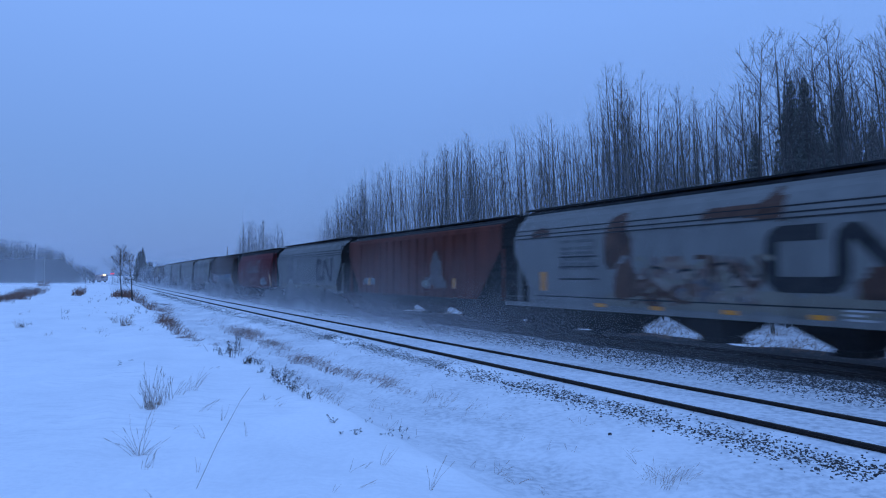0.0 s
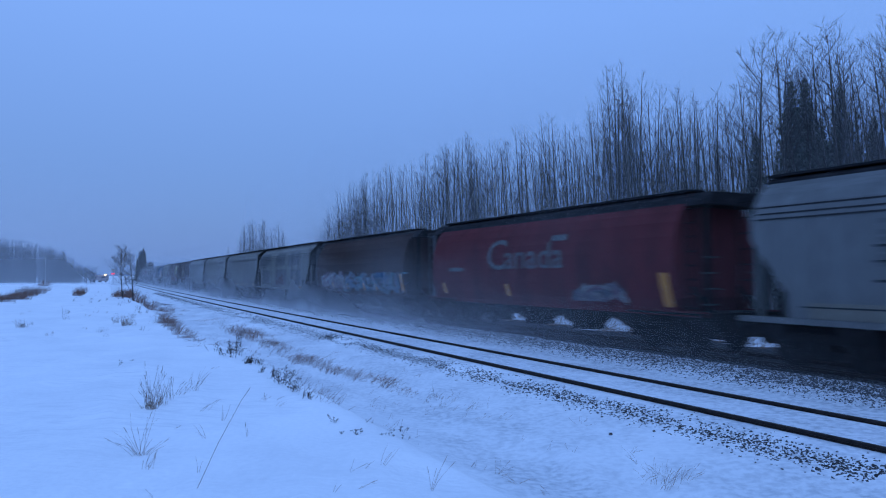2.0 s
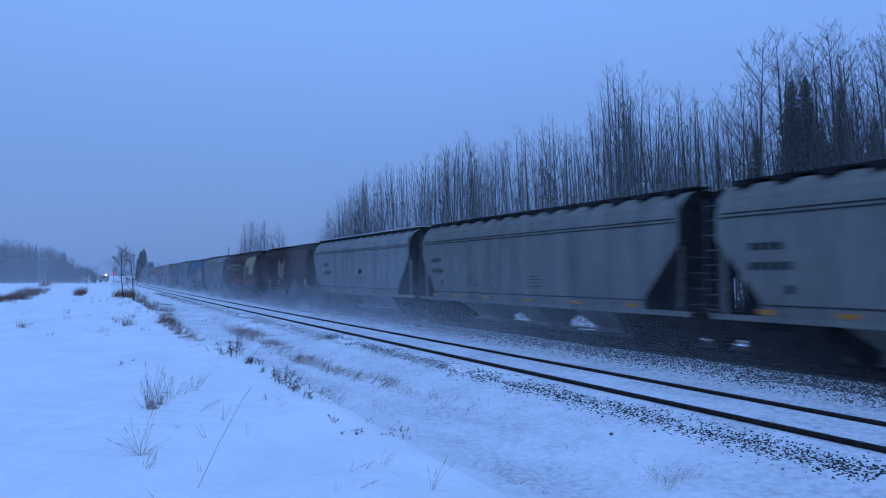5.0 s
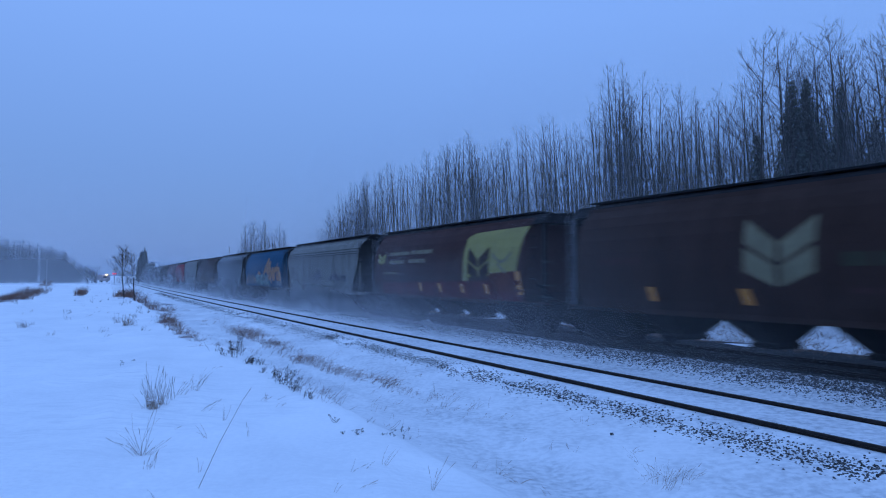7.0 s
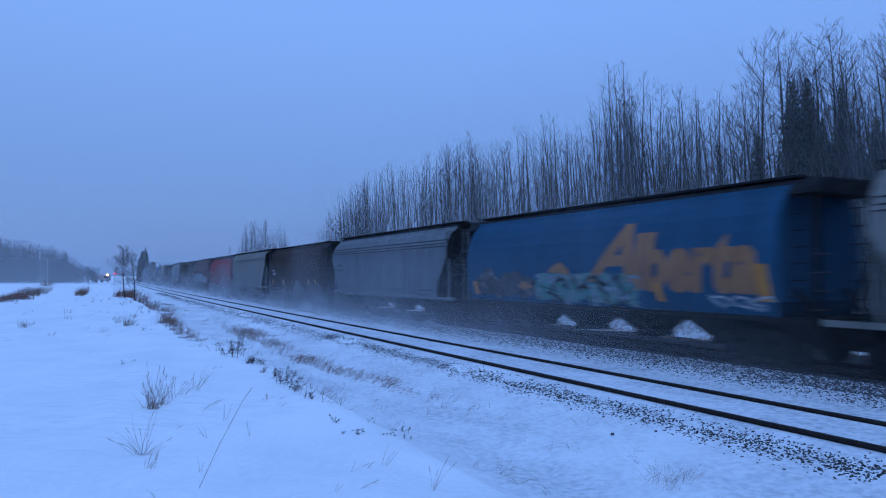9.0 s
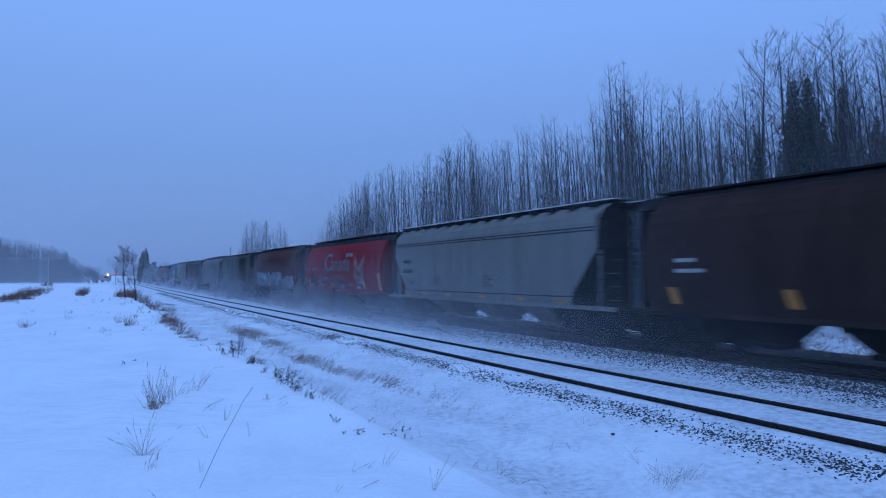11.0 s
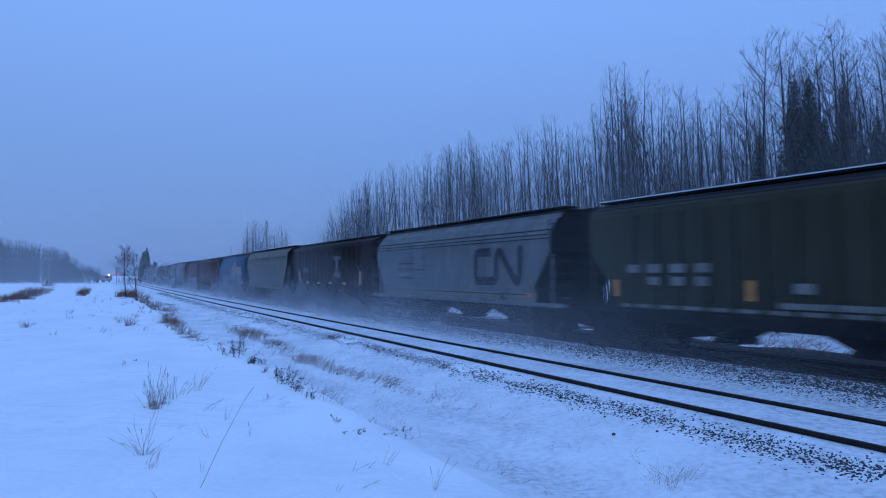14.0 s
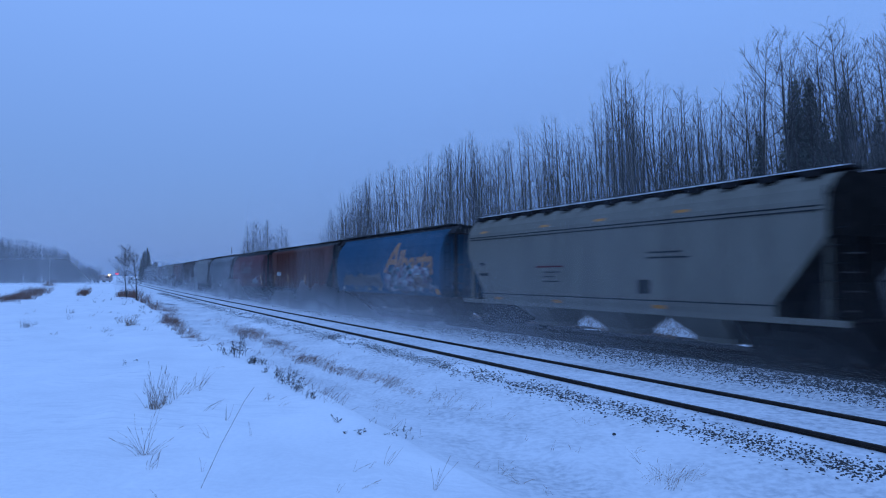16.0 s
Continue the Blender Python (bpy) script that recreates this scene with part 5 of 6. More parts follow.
def far_wood(name, label, places, heights, seed, boughs=14, shoots=2, thick=.1, spread=.16, fine=1.5, tilt=-.06, wide=1.0, first=.22):
    """Many trees that nobody could count, in one mesh."""
    rng = np.random.default_rng(seed)
    models = []
    for k in range(7):
        a, c = bare_tree(rng, 14.0, thick=thick * (.7 + .1 * k), first=first, spread=spread, boughs=boughs, shoots=shoots, twigs=0, sides=4, fine=fine, wide=wide)
        m = len(a.v)
        models.append((np.array(a.v + c.v), a.f + [tuple(i + m for i in f) for f in c.f]))
    vs, fs, n = [], [], 0
    for (x, y), h in zip(places, heights):
        v, f = models[int(rng.integers(7))]
        an, sc, tl = rng.uniform(0, 6.28), h / 14, tilt + rng.normal(0, .04)
        c, s = math.cos(an) * sc, math.sin(an) * sc
        vs.append(np.stack([x + v[:, 0] * c - v[:, 1] * s + tl * v[:, 2] * sc, y + v[:, 0] * s + v[:, 1] * c, on_ground(x, y) - .1 + v[:, 2] * sc], 1))
        fs += [tuple(i + n for i in q) for q in f]
        n += len(v)
    me = bpy.data.meshes.new(name)
    me.from_pydata(np.concatenate(vs).tolist(), [], fs)
    me.materials.append(TWIG)
    me.update()
    tagged(new(name, me), label, "woodland", kind="stuff")


def build_far_woods():
    rng = np.random.default_rng(12)
    # depth of the wood behind the railway
    pl, hs = [], []
    for k in range(810):
        far = k < 400
        bearing, lat = (rng.uniform(556, 860 if k < 200 else 670), rng.uniform(20.5, 42)) if far else (rng.uniform(830, 1640), rng.uniform(25, 46))
        x, y, s = in_wood(bearing, lat)
        if s > 125 or bearing > 1330 and rng.random() < .3:
            continue
        pl.append((x, y))
        hs.append(treetop(bearing, y) * (rng.uniform(.66, .97) if far else rng.uniform(.55, .9)))
    far_wood("wood_interior", "dense leafless wood behind the front aspens", pl, hs, 3, 17, 3, .058, .17, .76, tilt=-.045, first=.32, wide=1.12)
    # brush under the wood
    pl, hs = [], []
    for k in range(70):
        s, lat = rng.uniform(4, 116), rng.uniform(19, 34)
        x, y, _ = rail_place(s, lat)
        pl.append((x, y))
        hs.append(rng.uniform(2, 5.5))
    far_wood("underbrush", "leafless saplings and brush at the wood's edge", pl, hs, 4, 14, 2, .16, .3, 2.6)
    # dark wood across the road
    pl, hs = [], []
    for k in range(430):
        px = rng.uniform(-60, 166)
        d = rng.uniform(235, 300)
        top = np.interp(px, (-60, 0, 50, 100, 122, 134, 150, 166), (66, 65, 58, 46, 36, 24, 16, 8)) * rng.uniform(.72, 1.06)
        pl.append(ahead(px - 784, d))
        hs.append(top * d / 1250 + 2.3)
    for k in range(130):
        px = rng.uniform(95, 170)
        d = rng.uniform(330, 380)
        top = np.interp(px, (95, 120, 150, 170), (26, 24, 12, 5))
        pl.append(ahead(px - 784, d))
        hs.append((top * d / 1250 + 2.4) * rng.uniform(.75, 1.03))
    far_wood("distant_wood", "dark leafless wood far across the snowfield", pl, hs, 6, 10, 2, .04, .3, 6.0, 0, 1.25)
    edge = [ahead(rng.uniform(-60, 168) - 784, rng.uniform(222, 240)) for _ in range(190)]
    far_wood("distant_brush", "dark brush along the edge of the far wood", edge, rng.uniform(2.5, 5.5, 190), 7, 12, 1, .2, .8, 16, 0, 1.3, .04)


build_far_woods()


FAR_STONE = STONE.copy()


# ---- ballast stones showing through the snow ----
def stones(name, label, count, lat0, lat1, s0, s1, size, seed, thin=1.0, mat=STONE, bias=1.2):
    rng = np.random.default_rng(seed)
    t = (1 + 5 ** .5) / 2
    ico = np.array([(-1, t, 0), (1, t, 0), (-1, -t, 0), (1, -t, 0), (0, -1, t), (0, 1, t), (0, -1, -t), (0, 1, -t), (t, 0, -1), (t, 0, 1), (-t, 0, -1), (-t, 0, 1)]) / 1.9
    tri = ((0, 11, 5), (0, 5, 1), (0, 1, 7), (0, 7, 10), (0, 10, 11), (1, 5, 9), (5, 11, 4), (11, 10, 2), (10, 7, 6), (7, 1, 8),
           (3, 9, 4), (3, 4, 2), (3, 2, 6), (3, 6, 8), (3, 8, 9), (4, 9, 5), (2, 4, 11), (6, 2, 10), (8, 6, 7), (9, 8, 1))
    if mat is not STONE:      # far stones are simple lumps
        ico = np.array([(1, 0, 0), (-1, 0, 0), (0, 1, 0), (0, -1, 0), (0, 0, 1), (0, 0, -1)])
        tri = ((0, 2, 4), (2, 1, 4), (1, 3, 4), (3, 0, 4), (2, 0, 5), (1, 2, 5), (3, 1, 5), (0, 3, 5))
    m = len(ico)
    vs, fs, n = [], [], 0
    while n < count:
        s = s0 + (s1 - s0) * rng.random() ** bias
        lat = rng.normal((lat0 + lat1) / 2, (lat1 - lat0) / 3.4)
        if not lat0 - .3 < lat < lat1 + .3 or noise.noise((s * .8, lat * 2.2, seed)) < -.25 * thin + .1 * rng.normal():
            continue
        x, y, _ = rail_place(s, lat)
        k = size * rng.uniform(.55, 1.35)
        sh = ico * rng.uniform(.5, 1.4, (m, 1)) * (k, k * rng.uniform(.45, .9), k * rng.uniform(.4, .75))
        an = rng.uniform(0, 6.3)
        c, q = math.cos(an), math.sin(an)
        vs.append(np.stack([x + sh[:, 0] * c - sh[:, 1] * q, y + sh[:, 0] * q + sh[:, 1] * c, ground_z(s, lat) + k * rng.uniform(-.3, .15) + sh[:, 2]], 1))
        fs += [(a + m * n, b + m * n, d + m * n) for a, b, d in tri]
        n += 1
    me = bpy.data.meshes.new(name)
    me.from_pydata(np.concatenate(vs).tolist(), [], fs)
    me.materials.append(mat)
    me.update()
    tagged(new(name, me), label, "ballast", kind="stuff")


stones("ballast_shoulder", "dark ballast stones poking through snow beside the near rail", 5600, -.98, -.34, 5, 26, .021, 11)
stones("ballast_shoulder", "dark ballast stones poking through snow beside the near rail", 9000, -1.15, -.26, 25, 100, .027, 12, 1.4, FAR_STONE, 1.15)
DARK_STONE = STONE.copy()
stones("ballast_bed", "grey ballast stones dusted with snow beside the train", 20000, 4.0, 6.05, 6, 90, .03, 13, 2.6, DUSTED_STONE, 1.9)
stones("ballast_bed", "dark ballast stones bare of snow beside the train", 17000, 4.05, 6.05, 6, 90, .03, 15, 2.6, DARK_STONE, 1.9)


# ---- dry grass and weeds ----
def grass(rng, count, high, spread, lean=(.25, 0), thin=.0035, droop=.3, heads=.0):
    """Bent blades: each rises, leans with the wind and bows at its tip."""
    b = Builder()
    for _ in range(count):
        r, an = spread * math.sqrt(rng.random()), rng.uniform(0, 6.28)
        p = Vector((r * math.cos(an), r * math.sin(an), -.04))
        h = high * rng.uniform(.4, 1.05) / (1 + .25 * abs(lean[0]))
        d = Vector((lean[0] + rng.normal(0, .24), lean[1] + rng.normal(0, .24), 1)).normalized()
        swing = Vector((lean[0] * .5 + rng.normal(0, .22), rng.normal(0, .22), -droop * rng.uniform(.3, 1.6)))
        pts, step = [p], (h + .04) / 3
        for k in range(3):
            pts.append(pts[-1] + d * step)
            d = (d + swing * .6).normalized()
        b.tube(pts, [thin, thin * .85, thin * .65, thin * .35], 3, cap=False)
        if rng.random() < heads:
            tip, on = pts[-1], (pts[-1] - pts[-2]).normalized()
            b.tube([tip, tip + on * .025, tip + on * .07], [.001, thin * 1.6, .001], 4, cap=False)
    return b


def weed(rng, high, shoots=3, pods=26, thin=.004, lean=.15):
    """Dead branching stem with dark seed heads and shrivelled leaves."""
    b = Builder()
    for k in range(shoots):
        p = Vector((rng.normal(0, .05), rng.normal(0, .05), -.04))
        d = Vector((rng.normal(lean, .36), rng.normal(0, .25), 1 if high < .4 else 2.4)).normalized()
        h = high * rng.uniform(.6, 1.0)
        pts = [p + d * h * q + Vector((rng.normal(0, .02 * h), rng.normal(0, .02 * h), 0)) for q in (0, .35, .7, 1)]
        b.tube(pts, [thin, thin * .8, thin * .6, thin * .4], 4, cap=False)
        for j in range(pods):
            q = rng.uniform(.25, 1.0)
            c = p + d * h * q
            e = c + Vector((rng.normal(0, .6), rng.normal(0, .6), rng.uniform(-.2, .8))).normalized() * rng.uniform(.02, .12) * (1.25 - q) * min(1.4, .4 + h * 2)
            b.tube([c, e], [.002, .0018], 3, cap=False)
            w = rng.uniform(.003, .0072) * min(1.2, .6 + h)
            b.tube([e, e + Vector((rng.normal(0, .004), 0, w)), e + Vector((rng.normal(.004, .006), 0, w * 2.2))], [.003, w, .002], 5, cap=False)
    return b


def build_weeds():
    rng = np.random.default_rng(77)

    def put(name, b, mat, x, y, label, category, group=""):
        ob = part(name, b, mat)
        ob.location = (x, y, on_ground(x, y))
        tagged(ob, label, category, group, "stuff" if name == "grass_clump" else "")
    # brown grass along the ditch and on the crest of the bank: place, height, blades
    crest = ((-9.88, 24.91, .4, 60), (-9.4, 23.8, .4, 80), (-8.94, 22.81, .4, 80), (-8.49, 21.94, .39, 90), (-7.73, 20.31, .36, 90), (-7.24, 19.4, .34, 90), (-6.59, 18.06, .26, 70), (-6.1, 17.27, .17, 30), (-5.21, 15.28, .12, 20))
    ridge = ((-9.76, 32.55, .47, 40), (-9.1, 31.19, .5, 70), (-8.57, 30.21, .53, 100), (-8.08, 29.29, .52, 110), (-7.59, 28.35, .45, 100), (-7.02, 27.21, .44, 90), (-6.48, 26.09, .42, 90), (-5.99, 25.06, .36, 70),
             (-5.58, 24.34, .31, 40), (-5.05, 22.84, .37, 70), (-4.69, 22.01, .32, 60), (-4.34, 21.33, .38, 80), (-3.96, 20.49, .39, 80), (-3.71, 20.13, .35, 70))
    ditch = ((-3.4, 19.84, .32, 50), (-3.08, 19.09, .31, 60), (-2.79, 18.7, .33, 60), (-2.52, 18.34, .32, 60), (-2.24, 17.85, .31, 60), (-1.94, 17.14, .25, 40), (-1.78, 17.57, .28, 40), (-1.5, 16.75, .32, 50),
             (-1.25, 16.07, .31, 50), (-1.02, 15.56, .22, 30), (-.8, 15.25, .17, 24), (-.62, 14.93, .12, 14), (-.2, 14.4, .15, 12), (.25, 13.6, .15, 10))
    for rows, mat, sp, ln in ((crest, BROWN, .26, .35), (ridge, BROWN, .5, .45), (ditch, BROWN, .34, .5)):
        for x, y, h, n in rows:
            clump = grass(rng, int(n * rng.uniform(.7, 1.6)), h * rng.uniform(.65, 1.05), sp * rng.uniform(.7, 1.2), (ln + rng.normal(0, .15), -.1), .003, .6)
            put("grass_clump", clump, mat, x, y, "brown dry grass bent over snow", "dry grass", "grass along the ditch")
    for x, y, h, n, sp in (((-28.2, 45.7, .5, 90, .9), (-26.3, 42.2, .35, 60, .7), (-29.3, 48.0, .55, 100, 1.0), (-27.9, 46.4, .4, 70, .8), (-31.0, 51.9, .55, 100, 1.1), (-33.0, 55.6, .6, 100, 1.2), (-35.0, 59.6, .6, 100, 1.3), (-38.0, 65.0, .7, 90, 1.3), (-41.5, 71.8, .8, 90, 1.4), (-30.2, 49.0, .4, 60, .9), (-31.0, 60.3, .8, 60, .5), (-29.6, 57.5, .7, 50, .45),) +
                       ((-28.7, 55.3, .6, 40, .4), (-60.5, 107.0, 1.3, 70, .9), (-24.4, 53.8, .8, 80, .8), (-23.2, 51.0, .7, 80, .8), (-25.6, 57.0, .9, 90, .9), (-27.5, 63.0, 1.1, 100, 1.1), (-20.4, 48.9, .5, 50, .5), (-23.6, 56.6, .7, 60, .7), (-19.9, 50.5, .6, 50, .6),)):
        put("grass_clump", grass(rng, int(n * 1.6), h, sp, (.25, -.1), .009, .35), BROWN, x, y, "low tangle of dry brown grass on snow", "dry grass", "grass on the bank")
    # thin stalks: place, height, blades, spread, lean
    near = ((-3.36, 8.2, .43, 26, .07, .02), (-3.45, 8.27, .26, 16, .06, -.1), (-3.39, 8.49, .35, 18, .07, .05), (-3.42, 8.82, .27, 12, .08, .1), (-3.39, 9.1, .28, 9, .08, .35), (-3.3, 9.36, .33, 7, .05, .35),
            (-3.42, 9.9, .27, 5, .06, .6), (-3.84, 11.5, .18, 5, .08, 1.0), (-2.67, 6.28, .44, 7, .03, .02), (-2.68, 6.28, .25, 8, .03, -.5), (-2.66, 6.28, .22, 8, .03, .6), (-2.4, 5.76, .09, 9, .05, .3),
            (-2.8, 8.23, .16, 4, .05, .5), (-2.36, 7.6, .18, 4, .03, .05), (-1.92, 6.96, .14, 2, .01, .02), (-2.28, 6.81, .16, 3, .03, -.25))
    mid = ((-1.96, 5.69, .15, 2, .01, .06), (-2.07, 5.1, .11, 2, .01, -.35), (-2.03, 8.6, .25, 3, .02, .6), (-2.76, 7.19, .06, 2, .02, .6), (-.79, 5.11, .09, 2, .01, .6), (-.76, 5.64, .12, 2, .01, .5),
           (-.64, 5.71, .16, 2, .02, .8), (-.51, 5.9, .19, 4, .015, .35), (-.65, 5.24, .15, 5, .03, 1.1), (-.1, 5.3, .23, 5, .02, .35), (.66, 8.97, .27, 5, .015, .3), (.67, 8.99, .29, 3, .02, 2.2),
           (.88, 8.54, .27, 4, .03, -.9), (.88, 8.65, .24, 3, .02, .9), (1.19, 8.19, .1, 4, .05, -.4), (2.58, 9.42, .35, 3, .02, -.5))
    low = ((2.54, 9.88, .16, 4, .06, .6), (2.66, 8.93, .21, 12, .16, -.5), (2.71, 8.65, .3, 20, .2, .2), (2.88, 8.73, .24, 14, .16, .6), (2.48, 8.91, .16, 8, .15, .9), (1.6, 10.23, .07, 4, .1, 2.5),
           (-.21, 14.94, .29, 4, .05, .1), (-.03, 13.71, .24, 8, .14, .3), (.14, 14.09, .23, 6, .12, .5), (.45, 13.33, .23, 10, .15, .5), (.62, 12.5, .14, 6, .15, .8), (.98, 12.34, .14, 6, .15, .9),
           (.83, 13.32, .21, 2, .02, .2), (.43, 11.54, .07, 4, .1, 1.2), (-10.8, 34.12, 1.09, 4, .1, .05))
    for x, y, h, n, sp, ln in near + mid + low:
        reach = math.hypot(x, y)
        put("grass_tuft", grass(rng, n, h * 1.1, sp, (ln, 0), .0011 + .00008 * reach, .16, .3), STRAW, x, y, "thin dry grass stalks standing in snow", "dry grass", "stalks on the bank")
        if n > 14 and y < 10:      # a short dense foot
            put("grass_tuft", grass(rng, n, h * .3, sp * 1.1, (ln, 0), .0016, .3), STRAW, x + .02, y - .02, "short dense dry grass in snow", "dry grass", "stalks on the bank")
    for x, y, h, n, sp, ln in ((-9.91, 22.06, .42, 24, .15, .05), (-10.92, 23.67, .27, 8, .15, -.2), (-12.73, 21.45, .31, 10, .2, -.3)):
        put("grass_tuft", grass(rng, n * 2, h, sp, (ln, 0), .0045, .3), STRAW, x, y, "dry grass tuft on the snowy bank", "dry grass", "stalks on the bank")
    # rough grass beyond the train
    rough = Builder()
    for _ in range(2600):
        s_at, lat = rng.uniform(6, 75), rng.uniform(11.8, 20)
        x, y, _h = rail_place(s_at, lat)
        z = ground_z(s_at, lat)
        for _k in range(3):
            h = rng.uniform(.05, .2)
            dx, dy = rng.normal(0, .1, 2)
            rough.tube([(x + dx, y + dy, z - .03), (x + dx + rng.normal(.08, .16), y + dy + rng.normal(0, .16), z + h)], [.009, .005], 3, cap=False)
    ob = part("rough_grass", rough, STRAW)
    tagged(ob, "sparse dry grass in snow beyond the train", "dry grass", kind="stuff")
    long_stalk = Builder().tube([(0, 0, -.03), (.09, .22, .27), (.19, .48, .55), (.24, .56, .64)], [.0022, .002, .0016, .0022], 4, cap=False)
    put("grass_stalk", long_stalk, STRAW, -1.81, 5.21, "single long dry stalk leaning over snow", "dry grass")
    # dark seed-headed weeds: place, height, shoots, seed heads
    edge = ((-3.95, 13.27, .66, 3, 34), (-4.0, 13.23, .42, 3, 24), (-4.12, 13.42, .32, 3, 20), (-4.17, 14.23, .46, 3, 18), (-3.4, 12.21, .16, 7, 14), (-3.38, 12.41, .2, 8, 16), (-3.2, 12.2, .16, 6, 10), (-2.84, 11.22, .16, 5, 9),
            (-2.57, 10.69, .21, 5, 12), (-2.38, 10.25, .3, 5, 16), (-2.25, 9.99, .38, 5, 16), (-2.07, 9.59, .26, 6, 14), (-1.97, 9.48, .2, 4, 10), (-1.75, 9.09, .12, 4, 8), (-1.65, 8.95, .13, 4, 8), (-1.2, 7.56, .25, 1, 18))
    loose = ((-.93, 7.07, .07, 3, 9), (-.86, 7.04, .07, 3, 9), (-.91, 7.78, .15, 1, 5), (-.66, 7.2, .05, 3, 4), (-.59, 7.34, .07, 4, 7), (-.83, 11.63, .11, 4, 7), (-.65, 11.69, .15, 4, 10), (-.64, 10.74, .1, 3, 6), (-.45, 10.52, .05, 2, 4),
             (-1.82, 9.65, .2, 1, 8), (-5.49, 12.41, .08, 3, 3), (-5.48, 12.03, .13, 2, 3), (-5.43, 15.04, .07, 4, 4), (-4.57, 14.08, .16, 4, 5), (-4.29, 13.52, .17, 4, 6))
    far = ((-11.96, 25.62, .2, 4, 4), (-11.31, 25.85, .21, 4, 4), (-13.44, 25.2, .2, 3, 4), (-12.1, 20.39, .24, 6, 4), (-15.75, 29.51, .32, 5, 4), (-13.2, 30.5, .3, 3, 4), (-12.0, 28.6, .25, 3, 4), (-14.2, 33.0, .3, 4, 4), (-16.5, 36.0, .3, 4, 4),
           (-17.8, 40.0, .3, 4, 4), (-19.0, 38.0, .25, 3, 4), (-20.5, 42.0, .3, 4, 4), (-21.5, 45.0, .3, 4, 4), (-23.0, 44.0, .25, 3, 4))
    for x, y, h, n, pods in edge + loose + far:
        put("weed", weed(rng, h, n, max(3, int(pods * .7)), .0025 + .0001 * y), WEED, x, y, "dead dark weed with seed heads in snow", "weed", "weeds on the bank")
    for _ in range(90):      # small tufts all over the bank
        s_at = 20 + 55 * rng.random() ** 1.2
        x, y, _h = rail_place(s_at, -6.5 - rng.uniform(0, 1) ** 1.5 * .35 * s_at)
        put("grass_tuft", grass(rng, int(rng.integers(3, 9)), rng.uniform(.06, .2), .12, (.3, 0), .004, .2), WEED if rng.random() < .5 else STRAW, x, y, "few dry stalks poking out of the snow", "dry grass", "stalks on the bank")
    stubble = Builder()      # short stems scattered through the ditch and over the bank's edge
    for _ in range(5200):
        s_at, lat = 8 + 62 * rng.random() ** 1.1, rng.uniform(-6.9, -1.5)
        if noise.noise((s_at * .5, lat * .9, 61)) + .5 * noise.noise((s_at * 1.7, lat * 2.4, 62)) < .22 + .25 * abs(lat + 4.2) / 2.7:
            continue
        x, y, _h = rail_place(s_at, lat)
        z = ground_z(s_at, lat)
        for _k in range(2):
            dx, dy, h = rng.normal(0, .05), rng.normal(0, .05), rng.uniform(.03, .13)
            stubble.tube([(x + dx, y + dy, z - .02), (x + dx + rng.normal(.05, .06), y + dy + rng.normal(0, .06), z + h)], [.0016 + .00008 * s_at, .0008 + .00005 * s_at], 3, cap=False)
    tagged(part("ditch_stubble", stubble, BROWN), "short dry stems scattered through the snowy ditch", "dry grass", kind="stuff")
    stick = Builder().tube([(0, 0, .02), (.5, -.5, .05), (1.2, -1.3, .03), (1.9, -1.9, .06)], [.03, .028, .02, .01], 5)
    put("fallen_stick", stick, WEED, -24.4, 61.0, "dark fallen stick half buried in snow", "stick")
    put("loose_stone", Builder().frustum((-.03, .03, -.03, .03), (-.02, .02, -.015, .02), -.02, .035), STONE, 2.55, 10.88, "dark stone lying on the snow", "stone")


build_weeds()


def build_bank_trees():
    for k, (x, y, h, seed) in enumerate(((-22.3, 49.2, 3.6, 31), (-20.9, 47.6, 3.3, 32))):
        t, c = bare_tree(np.random.default_rng(seed), h, thick=.036, first=.22, spread=.46, boughs=28, shoots=6, twigs=3, fine=1.0, wide=1.3, wander=1.6, fork=.45 if k == 0 else 0)
        base = tagged(new("bank_tree"), "small leafless tree leaning on the snowy bank", "tree", "bank trees")
        part("trunk", t, TWIG, base)
        part("crown", c, TWIG, base)
        base.matrix_basis = Matrix.Translation((x, y, on_ground(x, y) - .08)) @ Matrix.Rotation(-.12 + .03 * k, 4, "Y")


build_bank_trees()


# ---- far crossing: signal, waiting vehicle, poles ----
RED_GLOW = glow("red_signal_lamp", (1.0, .03, .10), 1.6)
AMBER_GLOW = glow("amber_headlamp", (1.0, .50, .12), 14)
# truck red paled toward grey to paint in the distance haze
VAN_PAINT = material("haze_paled_truck_paint", (.26, .21, .21), (.40, .33, .325), rough=.5, scale=2, fine=12, bump=.05)


